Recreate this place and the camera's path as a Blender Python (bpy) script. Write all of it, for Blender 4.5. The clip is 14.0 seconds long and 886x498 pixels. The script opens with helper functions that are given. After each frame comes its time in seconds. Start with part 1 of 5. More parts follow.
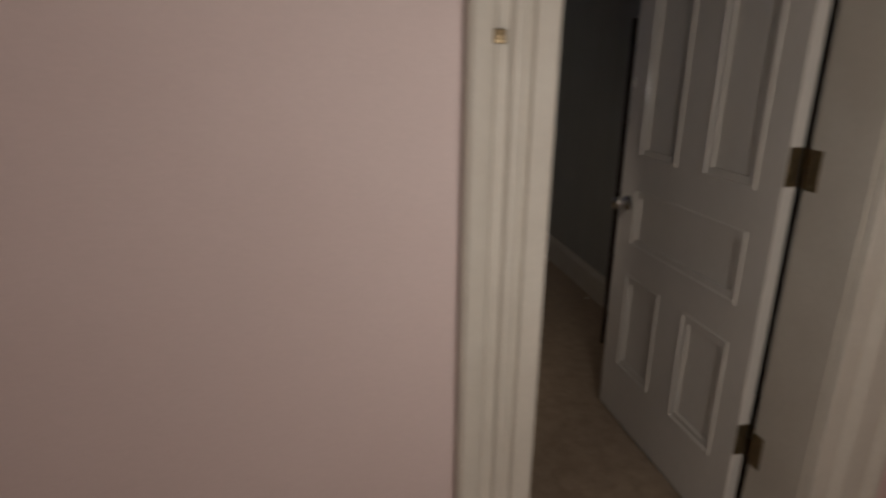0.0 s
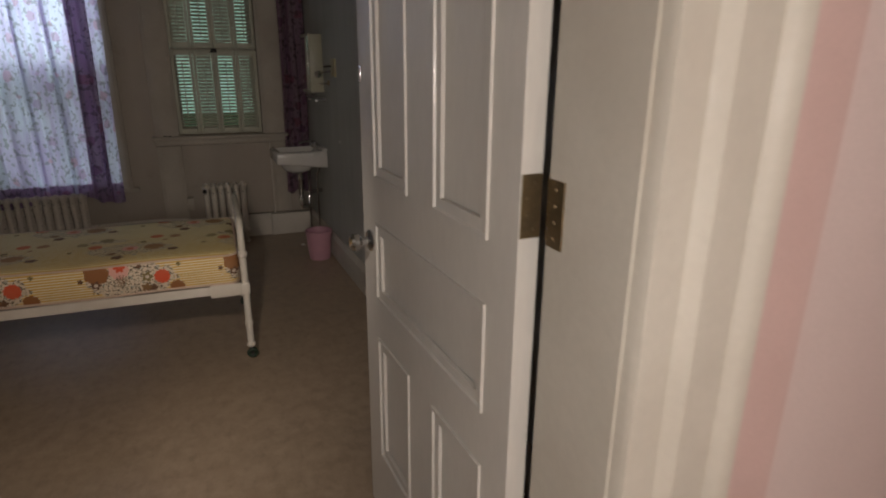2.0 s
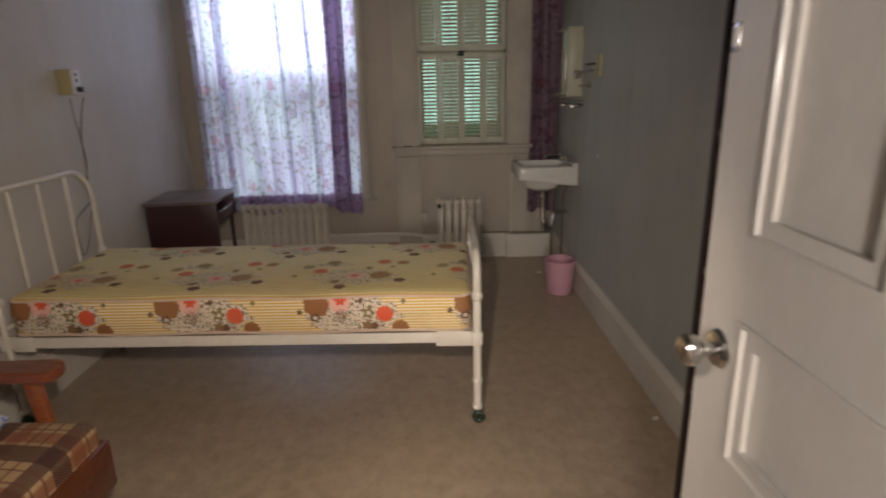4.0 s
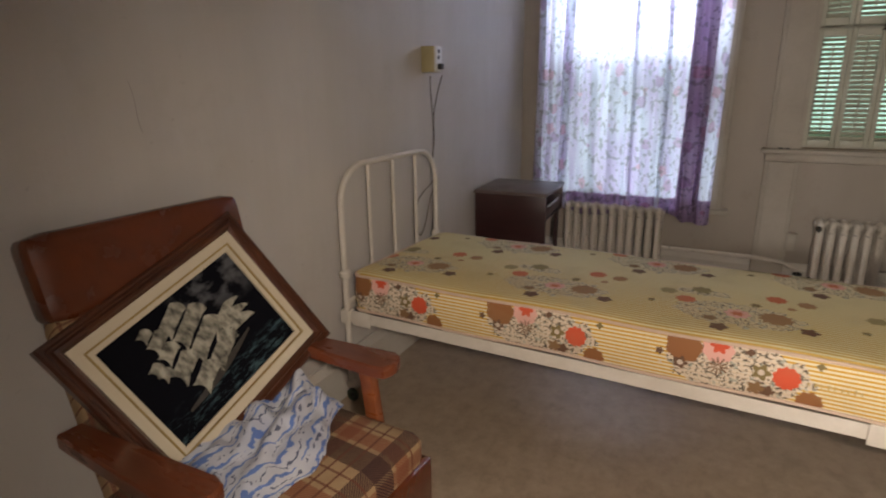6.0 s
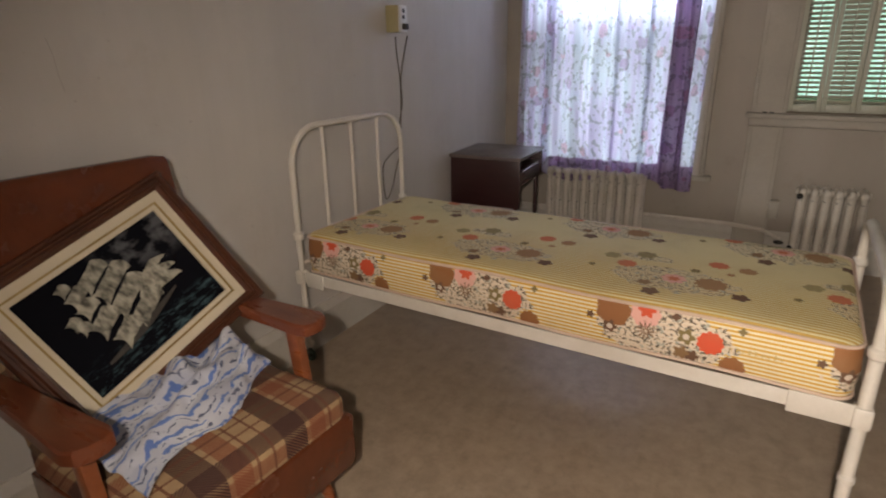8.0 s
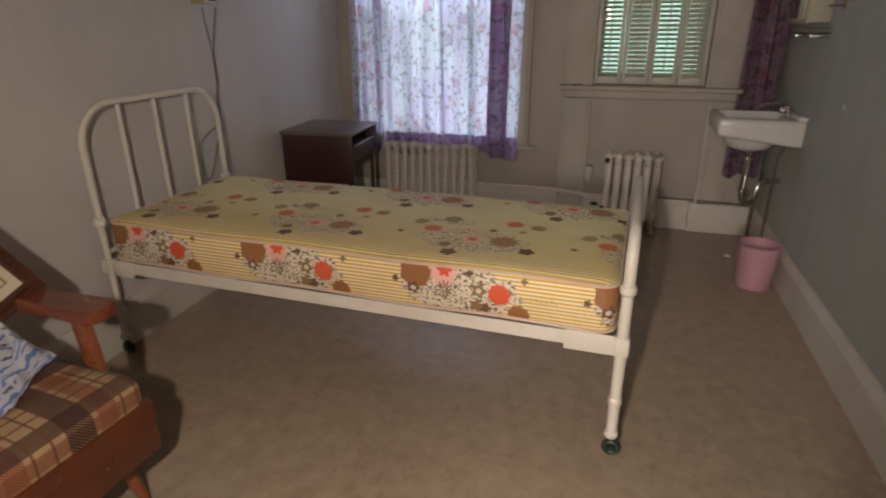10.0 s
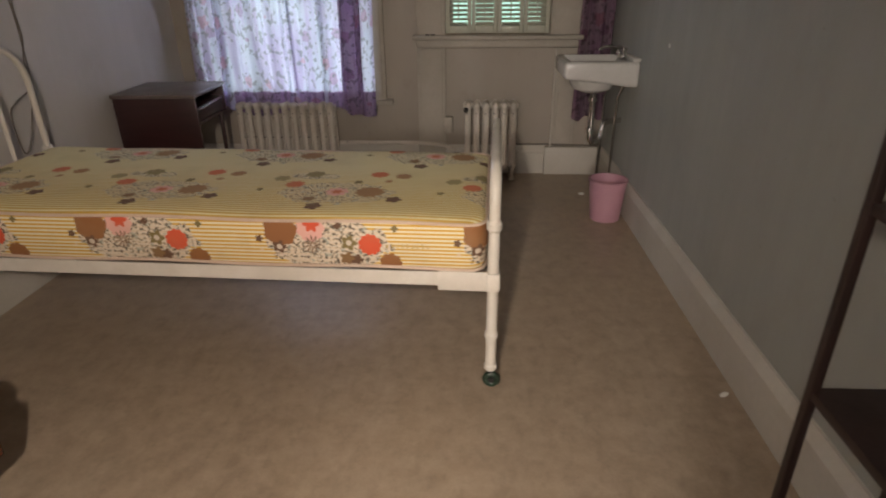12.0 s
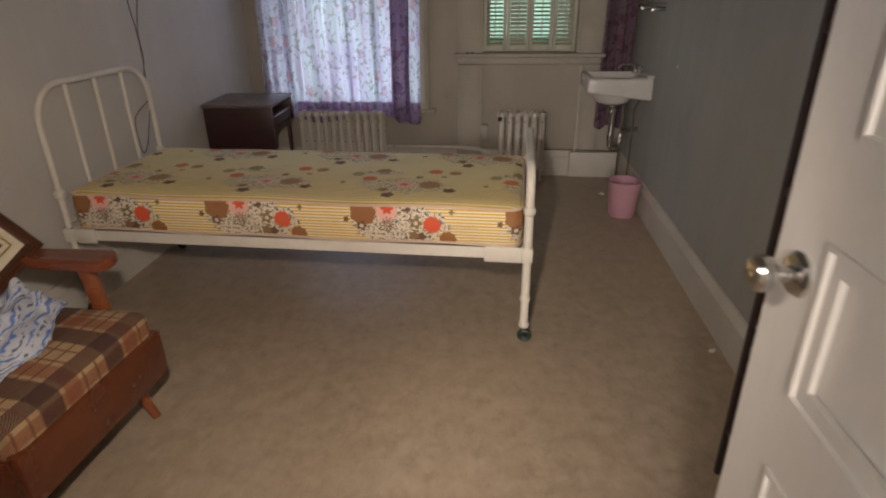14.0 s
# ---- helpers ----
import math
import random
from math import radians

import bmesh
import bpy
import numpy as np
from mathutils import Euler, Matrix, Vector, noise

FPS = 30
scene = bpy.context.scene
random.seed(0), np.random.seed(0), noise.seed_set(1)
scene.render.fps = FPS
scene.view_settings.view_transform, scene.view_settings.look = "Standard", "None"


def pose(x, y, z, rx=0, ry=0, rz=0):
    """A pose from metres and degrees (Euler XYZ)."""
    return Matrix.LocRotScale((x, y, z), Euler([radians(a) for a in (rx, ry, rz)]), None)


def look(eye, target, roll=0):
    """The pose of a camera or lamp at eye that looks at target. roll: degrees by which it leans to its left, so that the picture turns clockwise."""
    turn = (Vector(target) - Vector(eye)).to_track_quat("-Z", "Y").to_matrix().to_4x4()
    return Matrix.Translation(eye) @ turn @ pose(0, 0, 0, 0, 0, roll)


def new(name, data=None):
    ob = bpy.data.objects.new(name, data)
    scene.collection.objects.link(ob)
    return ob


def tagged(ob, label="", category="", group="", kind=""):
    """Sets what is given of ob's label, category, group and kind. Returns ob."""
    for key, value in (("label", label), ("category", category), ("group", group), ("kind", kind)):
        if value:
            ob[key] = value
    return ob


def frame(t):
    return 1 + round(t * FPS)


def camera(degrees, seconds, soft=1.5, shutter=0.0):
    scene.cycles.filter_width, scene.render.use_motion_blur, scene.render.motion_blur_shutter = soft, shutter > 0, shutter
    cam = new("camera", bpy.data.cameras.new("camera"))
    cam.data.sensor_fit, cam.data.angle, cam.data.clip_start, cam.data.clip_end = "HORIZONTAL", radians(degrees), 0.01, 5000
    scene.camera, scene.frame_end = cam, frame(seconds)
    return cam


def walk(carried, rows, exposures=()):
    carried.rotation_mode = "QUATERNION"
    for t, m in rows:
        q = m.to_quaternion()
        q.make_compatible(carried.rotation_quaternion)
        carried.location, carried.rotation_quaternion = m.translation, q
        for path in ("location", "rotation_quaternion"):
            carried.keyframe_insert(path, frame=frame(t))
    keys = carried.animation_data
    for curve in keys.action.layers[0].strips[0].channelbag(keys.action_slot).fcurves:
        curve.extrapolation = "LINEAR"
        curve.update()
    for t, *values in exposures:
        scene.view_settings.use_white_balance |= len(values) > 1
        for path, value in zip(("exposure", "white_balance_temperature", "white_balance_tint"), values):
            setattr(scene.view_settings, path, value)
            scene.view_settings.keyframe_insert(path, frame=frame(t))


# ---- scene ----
cam = camera(74.7, 14.0, soft=2.0, shutter=0.5)
PATH = [
    (0, (-0.061, 0.199, 1.539), (0.283, 2.076, 0.94), 0.7),
    (0.3, (0.099, 0.219, 1.524), (0.612, 2.059, 0.934), 0.5),
    (0.5, (0.208, 0.231, 1.539), (0.806, 2.043, 0.942), 0.3),
    (0.6, (0.262, 0.244, 1.547), (0.89, 2.047, 0.952), 0.2),
    (0.8, (0.341, 0.267, 1.56), (1.024, 2.05, 0.964), 0.4),
    (1, (0.418, 0.295, 1.56), (1.138, 2.062, 0.961), 0.2),
    (1.2, (0.483, 0.368, 1.55), (1.238, 2.119, 0.946), 0.1),
    (1.5, (0.558, 0.549, 1.518), (1.331, 2.291, 0.912), 0.3),
    (2, (0.664, 0.792, 1.511), (1.429, 2.538, 0.904), 0.5),
    (4.5, (0.672, 1.728, 1.401), (0.462, 3.636, 0.841), -1.6),
    (5, (0.558, 1.858, 1.375), (0.119, 3.729, 0.818), -1.4),
    (5.5, (0.383, 1.944, 1.388), (-0.289, 3.744, 0.835), -1.2),
    (6, (0.285, 2.004, 1.344), (-0.591, 3.714, 0.79), -0.8),
    (6.5, (0.3, 2.035, 1.351), (-0.651, 3.693, 0.763), -0.8),
    (7, (0.362, 2.068, 1.346), (-0.612, 3.702, 0.729), -0.9),
    (9.5, (0.737, 2.168, 1.293), (0.078, 3.917, 0.581), -0.3),
    (10, (0.768, 2.165, 1.303), (0.243, 3.953, 0.576), -0.3),
    (10.5, (0.806, 2.17, 1.258), (0.424, 3.987, 0.513), -0.5),
    (11, (0.854, 2.171, 1.233), (0.597, 3.993, 0.451), -0.6),
    (11.5, (0.879, 2.176, 1.22), (0.731, 3.994, 0.398), -0.7),
    (12, (0.78, 2.171, 1.247), (0.689, 3.982, 0.406), -0.6),
    (12.5, (0.626, 2.151, 1.273), (0.537, 3.961, 0.426), -0.5),
    (13, (0.534, 2.107, 1.304), (0.405, 3.914, 0.456), -0.5),
    (13.5, (0.636, 1.932, 1.342), (0.464, 3.74, 0.503), -0.7),
    (14, (0.715, 1.662, 1.369), (0.546, 3.477, 0.546), -0.7),
]
EXPOSURES = [(0.0, -2.8), (0.5, -2.65), (1.0, -2.2), (1.5, -1.9), (2.2, -1.5), (4.3, -0.38), (5.5, -0.34), (6.5, -0.08), (7.2, -0.08), (9.5, -0.3), (10.0, -0.26), (11.0, -0.22), (12.0, -0.22), (13.0, -0.34), (14.0, -0.34)]
walk(cam, [(t, look(eye, target, roll)) for t, eye, target, roll in PATH], EXPOSURES)

# ---------------------------------------------------------------- light
world = bpy.data.worlds.new("world")
scene.world = world
world.use_nodes = True
_nt = world.node_tree
_sky = _nt.nodes.new("ShaderNodeTexSky")
_sky.sky_type, _sky.sun_disc = "NISHITA", False
_sky.sun_elevation, _sky.sun_rotation = radians(48), radians(200)
_bg = _nt.nodes["Background"]
_bg.inputs["Strength"].default_value = 0.12
_nt.links.new(_sky.outputs[0], _bg.inputs[0])


def lamp(name, kind, m, energy, colour, **settings):
    data = bpy.data.lights.new(name, kind)
    data.energy, data.color = energy, colour
    if kind == "AREA":
        data.shape, data.size, data.size_y = "RECTANGLE", settings["w"], settings["h"]
    elif kind == "SUN":
        data.angle = settings["angle"]
    else:
        data.shadow_soft_size = settings["radius"]
        if kind == "SPOT":
            data.spot_size, data.spot_blend = radians(settings["cone"]), 1.0
    ob = new(name, data)
    ob.matrix_world = m
    return ob


# the sun stands behind the house and lights the trees outside
lamp("sun", "SUN", look((-4, -12, 16), (0, 6, 0)), 2.5, (1.0, 0.95, 0.86), angle=0.01)
# daylight in the opening of the tall window
lamp("daylight_window_1", "AREA", pose(-0.41, 6.56, 1.45, -90, 0, 0), 62, (0.78, 0.87, 1.0), w=1.0, h=1.75)
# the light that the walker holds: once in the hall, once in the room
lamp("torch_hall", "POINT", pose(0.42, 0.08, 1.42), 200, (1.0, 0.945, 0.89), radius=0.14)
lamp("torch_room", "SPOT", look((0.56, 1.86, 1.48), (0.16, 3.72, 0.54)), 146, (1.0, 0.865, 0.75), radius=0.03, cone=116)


# ---------------------------------------------------------------- materials
class Nodes:
    """Short hand for building node materials."""

    def __init__(self, name):
        self.mat = bpy.data.materials.new(name)
        self.mat.use_nodes = True
        self.nt = self.mat.node_tree
        self.bsdf = self.nt.nodes["Principled BSDF"]
        self.out = self.nt.nodes["Material Output"]
        self.coord = self.nt.nodes.new("ShaderNodeTexCoord")

    def put(self, socket, value):
        if isinstance(value, bpy.types.NodeSocket):
            self.nt.links.new(value, socket)
        elif isinstance(value, (tuple, list)) and len(value) == 3 and socket.type == "RGBA":
            socket.default_value = (*value, 1)
        else:
            socket.default_value = value

    def math(self, op, a, b=0.0, c=0.0, clamp=False):
        n = self.nt.nodes.new("ShaderNodeMath")
        n.operation, n.use_clamp = op, clamp
        for s, v in zip(n.inputs, (a, b, c)):
            self.put(s, v)
        return n.outputs[0]

    def mix(self, f, a, b, mode="MIX"):
        n = self.nt.nodes.new("ShaderNodeMix")
        n.data_type, n.blend_type = "RGBA", mode
        self.put(n.inputs[0], f)
        self.put(n.inputs[6], a)
        self.put(n.inputs[7], b)
        return n.outputs[2]

    def noise(self, scale, detail=4.0, rough=0.55, vec=None, stretch=None):
        n = self.nt.nodes.new("ShaderNodeTexNoise")
        n.inputs["Scale"].default_value, n.inputs["Detail"].default_value, n.inputs["Roughness"].default_value = scale, detail, rough
        v = vec or self.coord.outputs["Object"]
        if stretch:
            m = self.nt.nodes.new("ShaderNodeMapping")
            m.inputs["Scale"].default_value = stretch
            self.nt.links.new(v, m.inputs[0])
            v = m.outputs[0]
        self.nt.links.new(v, n.inputs["Vector"])
        return n.outputs["Fac"]

    def voronoi(self, scale, vec=None, feature="F1", out="Distance", rand=1.0):
        n = self.nt.nodes.new("ShaderNodeTexVoronoi")
        n.feature = feature
        n.inputs["Scale"].default_value = scale
        n.inputs["Randomness"].default_value = rand
        self.nt.links.new(vec or self.coord.outputs["Object"], n.inputs["Vector"])
        return n.outputs[out]

    def ramp(self, f, lo, hi):
        n = self.nt.nodes.new("ShaderNodeMapRange")
        self.put(n.inputs[0], f)
        n.inputs[1].default_value, n.inputs[2].default_value = lo, hi
        return n.outputs[0]

    def xyz(self, vec=None):
        n = self.nt.nodes.new("ShaderNodeSeparateXYZ")
        self.nt.links.new(vec or self.coord.outputs["Object"], n.inputs[0])
        return n.outputs

    def join(self, x, y, z=0.0):
        n = self.nt.nodes.new("ShaderNodeCombineXYZ")
        for s, v in zip(n.inputs, (x, y, z)):
            self.put(s, v)
        return n.outputs[0]

    def bump(self, height, strength, distance=0.01):
        n = self.nt.nodes.new("ShaderNodeBump")
        n.inputs["Strength"].default_value, n.inputs["Distance"].default_value = strength, distance
        self.nt.links.new(height, n.inputs["Height"])
        self.nt.links.new(n.outputs[0], self.bsdf.inputs["Normal"])

    def set(self, **values):
        for k, v in values.items():
            self.put(self.bsdf.inputs[k.replace("_", " ")], v)
        return self.mat


def surface(name, colour, other, scale=6.0, fine=90.0, rough=0.6, metal=0.0, bump=0.15, spread=0.12, stretch=None, coat=0.0):
    """Paint, plaster, wood and metal: two colours mixed by a broad noise, a fine grain over it, uneven gloss and relief."""
    n = Nodes(name)
    broad = n.ramp(n.noise(scale, 5, 0.6, stretch=stretch), 0.3, 0.7)
    grain = n.noise(fine, 3, 0.6, stretch=stretch)
    c = n.mix(broad, colour, other)
    c = n.mix(n.math("MULTIPLY", grain, 0.35), c, tuple(v * 0.6 for v in colour))
    n.set(Base_Color=c, Metallic=metal, Roughness=n.math("ADD", rough - spread / 2, n.math("MULTIPLY", broad, spread)), Coat_Weight=coat)
    n.bump(n.math("ADD", n.math("MULTIPLY", broad, 0.6), n.math("MULTIPLY", grain, 0.4)), bump, 0.004)
    return n.mat



def wall_paint(name, colour, other, stain, grime=0.38):
    """Old emulsion on plaster: brush streaks, broad fading, faint smudges and small knocks."""
    n = Nodes(name)
    broad = n.ramp(n.noise(0.9, 4, 0.6), 0.3, 0.7)
    streak = n.ramp(n.noise(7, 4, 0.65, stretch=(1, 1, 0.12)), 0.35, 0.7)
    smudge = n.ramp(n.noise(2.6, 5, 0.7), 0.56, 0.78)
    knock = n.ramp(n.noise(38, 2, 0.5), 0.72, 0.78)
    grain = n.noise(150, 3, 0.6)
    c = n.mix(broad, colour, other)
    c = n.mix(n.math("MULTIPLY", streak, 0.20), c, tuple(v * 0.84 for v in other))
    c = n.mix(n.math("MULTIPLY", smudge, grime), c, stain)
    c = n.mix(n.math("MULTIPLY", knock, 0.25), c, tuple(v * 0.6 for v in stain))
    n.set(Base_Color=c, Roughness=n.math("ADD", 0.52, n.math("MULTIPLY", streak, 0.16)))
    n.bump(n.math("ADD", n.math("MULTIPLY", streak, 0.5), n.math("ADD", n.math("MULTIPLY", grain, 0.25), n.math("MULTIPLY", n.noise(5, 3), 0.6))), 0.3, 0.006)
    return n.mat


WALL = wall_paint("wall_paint_cream", (0.555, 0.515, 0.465), (0.47, 0.435, 0.39), (0.38, 0.34, 0.285))
# grey paint, with the torch's falloff on this side put into its tone
WALL_EAST = wall_paint("wall_paint_grey_dimmed", (0.385, 0.387, 0.352), (0.325, 0.327, 0.297), (0.26, 0.25, 0.225))
# tan paint, lowered further in tone to stand for the torchlight fading out
WALL_NORTH = wall_paint("wall_paint_tan_dimmed", (0.385, 0.335, 0.275), (0.32, 0.28, 0.23), (0.22, 0.18, 0.135), 0.65)
PINK = surface("wall_paint_pink", (0.66, 0.54, 0.51), (0.60, 0.485, 0.455), 1.2, 140, 0.6, bump=0.2)
RED_PAINT = surface("red_paint_edge", (0.61, 0.435, 0.40), (0.55, 0.385, 0.35), 5, 120, 0.6)
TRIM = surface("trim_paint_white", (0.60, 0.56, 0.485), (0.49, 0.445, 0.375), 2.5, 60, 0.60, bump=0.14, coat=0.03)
# darker copy of the white trim, for the weak light at the windows
WINDOW_TRIM = surface("window_trim_dimmed", (0.47, 0.425, 0.355), (0.375, 0.335, 0.275), 3.5, 60, 0.72, bump=0.2)
SHUTTER = surface("shutter_paint", (0.52, 0.51, 0.40), (0.42, 0.41, 0.32), 5, 70, 0.5)
DOOR = surface("door_paint_white", (0.68, 0.645, 0.59), (0.60, 0.565, 0.51), 1.5, 60, 0.46, bump=0.14, stretch=(1, 1, 0.3), coat=0.08)
RACKWOOD = surface("dark_rack_wood", (0.034, 0.017, 0.014), (0.020, 0.011, 0.009), 9, 80, 0.55)
CEIL = surface("ceiling_paint", (0.58, 0.56, 0.52), (0.50, 0.48, 0.44), 1.5, 90, 0.8)
ENAMEL = surface("bed_enamel_white", (0.71, 0.655, 0.565), (0.61, 0.55, 0.455), 9, 120, 0.34, bump=0.1, coat=0.25)


def chipped(name, colour, other, under):
    """Thick old enamel, chipped through to dark metal here and there."""
    n = Nodes(name)
    broad = n.ramp(n.noise(10, 4, 0.6), 0.3, 0.7)
    chip = n.math("GREATER_THAN", n.noise(34, 3, 0.55), 0.685)
    c = n.mix(chip, n.mix(broad, colour, other), under)
    n.set(Base_Color=c, Roughness=n.math("ADD", 0.42, n.math("MULTIPLY", broad, 0.15)))
    n.bump(n.math("SUBTRACT", n.math("MULTIPLY", broad, 0.4), chip), 0.3, 0.002)
    return n.mat


RADIATOR = chipped("radiator_paint", (0.68, 0.625, 0.54), (0.56, 0.51, 0.43), (0.05, 0.04, 0.035))
IRON = surface("black_iron", (0.03, 0.03, 0.03), (0.05, 0.045, 0.04), 20, 120, 0.5, 0.6)
RUBBER = surface("green_black_rubber", (0.020, 0.045, 0.022), (0.012, 0.020, 0.012), 30, 150, 0.45)
CHROME = surface("chrome", (0.75, 0.74, 0.72), (0.55, 0.54, 0.52), 20, 120, 0.14, 1.0, bump=0.05)
BRASS = surface("tarnished_brass", (0.33, 0.25, 0.14), (0.20, 0.15, 0.09), 26, 140, 0.42, 0.9, bump=0.2)
PORCELAIN = surface("porcelain", (0.62, 0.60, 0.56), (0.53, 0.51, 0.47), 6, 60, 0.18, bump=0.03, coat=0.4)
DARKWOOD = surface("dark_stained_wood", (0.045, 0.014, 0.014), (0.030, 0.010, 0.010), 4, 60, 0.34, stretch=(1, 1, 6), bump=0.12, coat=0.2)
TOPWOOD = surface("worn_grey_top", (0.16, 0.125, 0.11), (0.11, 0.085, 0.075), 5, 60, 0.32, bump=0.12, coat=0.2)
ORANGE_WOOD = surface("varnished_orange_wood", (0.27, 0.082, 0.027), (0.18, 0.050, 0.018), 4, 40, 0.30, stretch=(1, 6, 6), bump=0.1, coat=0.4)
RED_WOOD = surface("dark_red_varnished_wood", (0.185, 0.050, 0.019), (0.115, 0.030, 0.013), 4, 40, 0.30, stretch=(1, 6, 6), bump=0.1, coat=0.3)
VINYL = surface("brown_vinyl", (0.138, 0.036, 0.013), (0.088, 0.023, 0.009), 9, 38, 0.25, bump=0.75, coat=0.3)
FRAMEWOOD = surface("picture_frame_wood", (0.10, 0.034, 0.015), (0.034, 0.012, 0.007), 7, 70, 0.34, stretch=(1, 1, 1), coat=0.3)
LINEN = surface("linen_mat", (0.62, 0.53, 0.38), (0.56, 0.47, 0.33), 5, 500, 0.85, bump=0.3)
GOLD = surface("gold_fillet", (0.42, 0.29, 0.10), (0.30, 0.20, 0.07), 20, 120, 0.4, 0.6)
PINK_PLASTIC = surface("pink_plastic", (0.54, 0.29, 0.345), (0.47, 0.25, 0.30), 6, 80, 0.4, bump=0.05)
CREAM_PLASTIC = surface("cream_plastic", (0.42, 0.36, 0.20), (0.34, 0.29, 0.15), 9, 90, 0.4)
WHITE_PLASTIC = surface("white_plastic", (0.72, 0.71, 0.67), (0.64, 0.62, 0.58), 9, 90, 0.35)
BLACK = surface("black_plastic", (0.02, 0.02, 0.02), (0.035, 0.03, 0.03), 12, 90, 0.4)
CABLE = surface("brown_cable", (0.17, 0.14, 0.11), (0.11, 0.09, 0.07), 20, 120, 0.5)
CRAYON_RED = surface("red_crayon", (0.62, 0.055, 0.030), (0.50, 0.04, 0.02), 60, 200, 0.7)
CRAYON_GREEN = surface("green_crayon", (0.03, 0.085, 0.045), (0.02, 0.05, 0.03), 60, 200, 0.7)


def floor_material():
    n = Nodes("worn_linoleum")
    broad = n.ramp(n.noise(1.1, 5, 0.6), 0.32, 0.68)
    blot = n.ramp(n.noise(13, 5, 0.7), 0.36, 0.66)
    grain = n.noise(160, 3, 0.7)
    c = n.mix(broad, (0.375, 0.278, 0.19), (0.295, 0.224, 0.16))
    c = n.mix(n.math("MULTIPLY", blot, 0.75), c, (0.49, 0.38, 0.27))
    c = n.mix(n.math("MULTIPLY", n.ramp(n.noise(21, 4, 0.65, stretch=(1, 0.6, 1)), 0.50, 0.70), 0.42), c, (0.20, 0.150, 0.105))
    c = n.mix(n.math("MULTIPLY", grain, 0.50), c, (0.17, 0.13, 0.095))
    scuff = n.ramp(n.noise(26, 2, 0.7, stretch=(1, 0.25, 1)), 0.66, 0.74)
    c = n.mix(n.math("MULTIPLY", scuff, 0.07), c, (0.09, 0.065, 0.05))
    n.set(Base_Color=c, Roughness=n.math("ADD", 0.29, n.math("MULTIPLY", blot, 0.18)))
    n.bump(n.math("ADD", n.math("MULTIPLY", blot, 0.5), n.math("MULTIPLY", grain, 0.5)), 0.12, 0.003)
    return n.mat


FLOOR = floor_material()


def flower(n, u, v, c, at, r, colour, petals=0, depth=0.15, inner=0.0):
    """Adds one printed flower to the colour c: a disc, or a star of petals, at a place of the pattern."""
    du, dv = n.math("SUBTRACT", u, at[0]), n.math("SUBTRACT", v, at[1])
    d = n.math("SQRT", n.math("ADD", n.math("MULTIPLY", du, du), n.math("MULTIPLY", dv, dv)))
    edge = r
    if petals:
        a = n.math("ARCTAN2", dv, du)
        edge = n.math("MULTIPLY_ADD", n.math("COSINE", n.math("MULTIPLY", a, petals)), r * depth, r)
    m = n.math("LESS_THAN", d, edge)
    if inner:
        m = n.math("MULTIPLY", m, n.math("GREATER_THAN", d, inner))
    return n.mix(m, c, colour)


BROWN, RED, PALE, OLIVE, DARKB = (0.25, 0.085, 0.018), (0.62, 0.055, 0.012), (0.72, 0.38, 0.32), (0.17, 0.12, 0.035), (0.10, 0.035, 0.016)


def sprigs(n, u, v, c, centre, radius, patch=0.85, stroke=0.072):
    """A pale patch with short dark leaf strokes under a bunch of flowers."""
    vec = n.join(u, v)
    wob = n.math("MULTIPLY", n.math("SUBTRACT", n.noise(30, 2, 0.5, vec), 0.5), 0.09)
    du = n.math("DIVIDE", n.math("SUBTRACT", u, centre[0]), radius[0])
    dv = n.math("DIVIDE", n.math("SUBTRACT", v, centre[1]), radius[1])
    d = n.math("ADD", n.math("ADD", n.math("MULTIPLY", du, du), n.math("MULTIPLY", dv, dv)), n.math("MULTIPLY", wob, 15))
    inside = n.math("LESS_THAN", d, 1.0)
    c = n.mix(n.math("MULTIPLY", inside, patch), c, (0.66, 0.56, 0.44))
    line = n.math("LESS_THAN", n.math("ABSOLUTE", n.math("SUBTRACT", n.noise(62, 1, 0.4, vec), 0.5)), stroke)
    broken = n.math("GREATER_THAN", n.noise(85, 1, 0.4, n.join(v, u)), 0.50)
    c = n.mix(n.math("MULTIPLY", n.math("MULTIPLY", inside, line), n.math("MULTIPLY", broken, 0.95)), c, (0.055, 0.038, 0.030))
    green = n.math("GREATER_THAN", n.noise(58, 1, 0.4, n.join(v, u)), 0.63)
    return n.mix(n.math("MULTIPLY", inside, n.math("MULTIPLY", green, 0.7)), c, (0.30, 0.34, 0.29))


PERIOD = 0.615


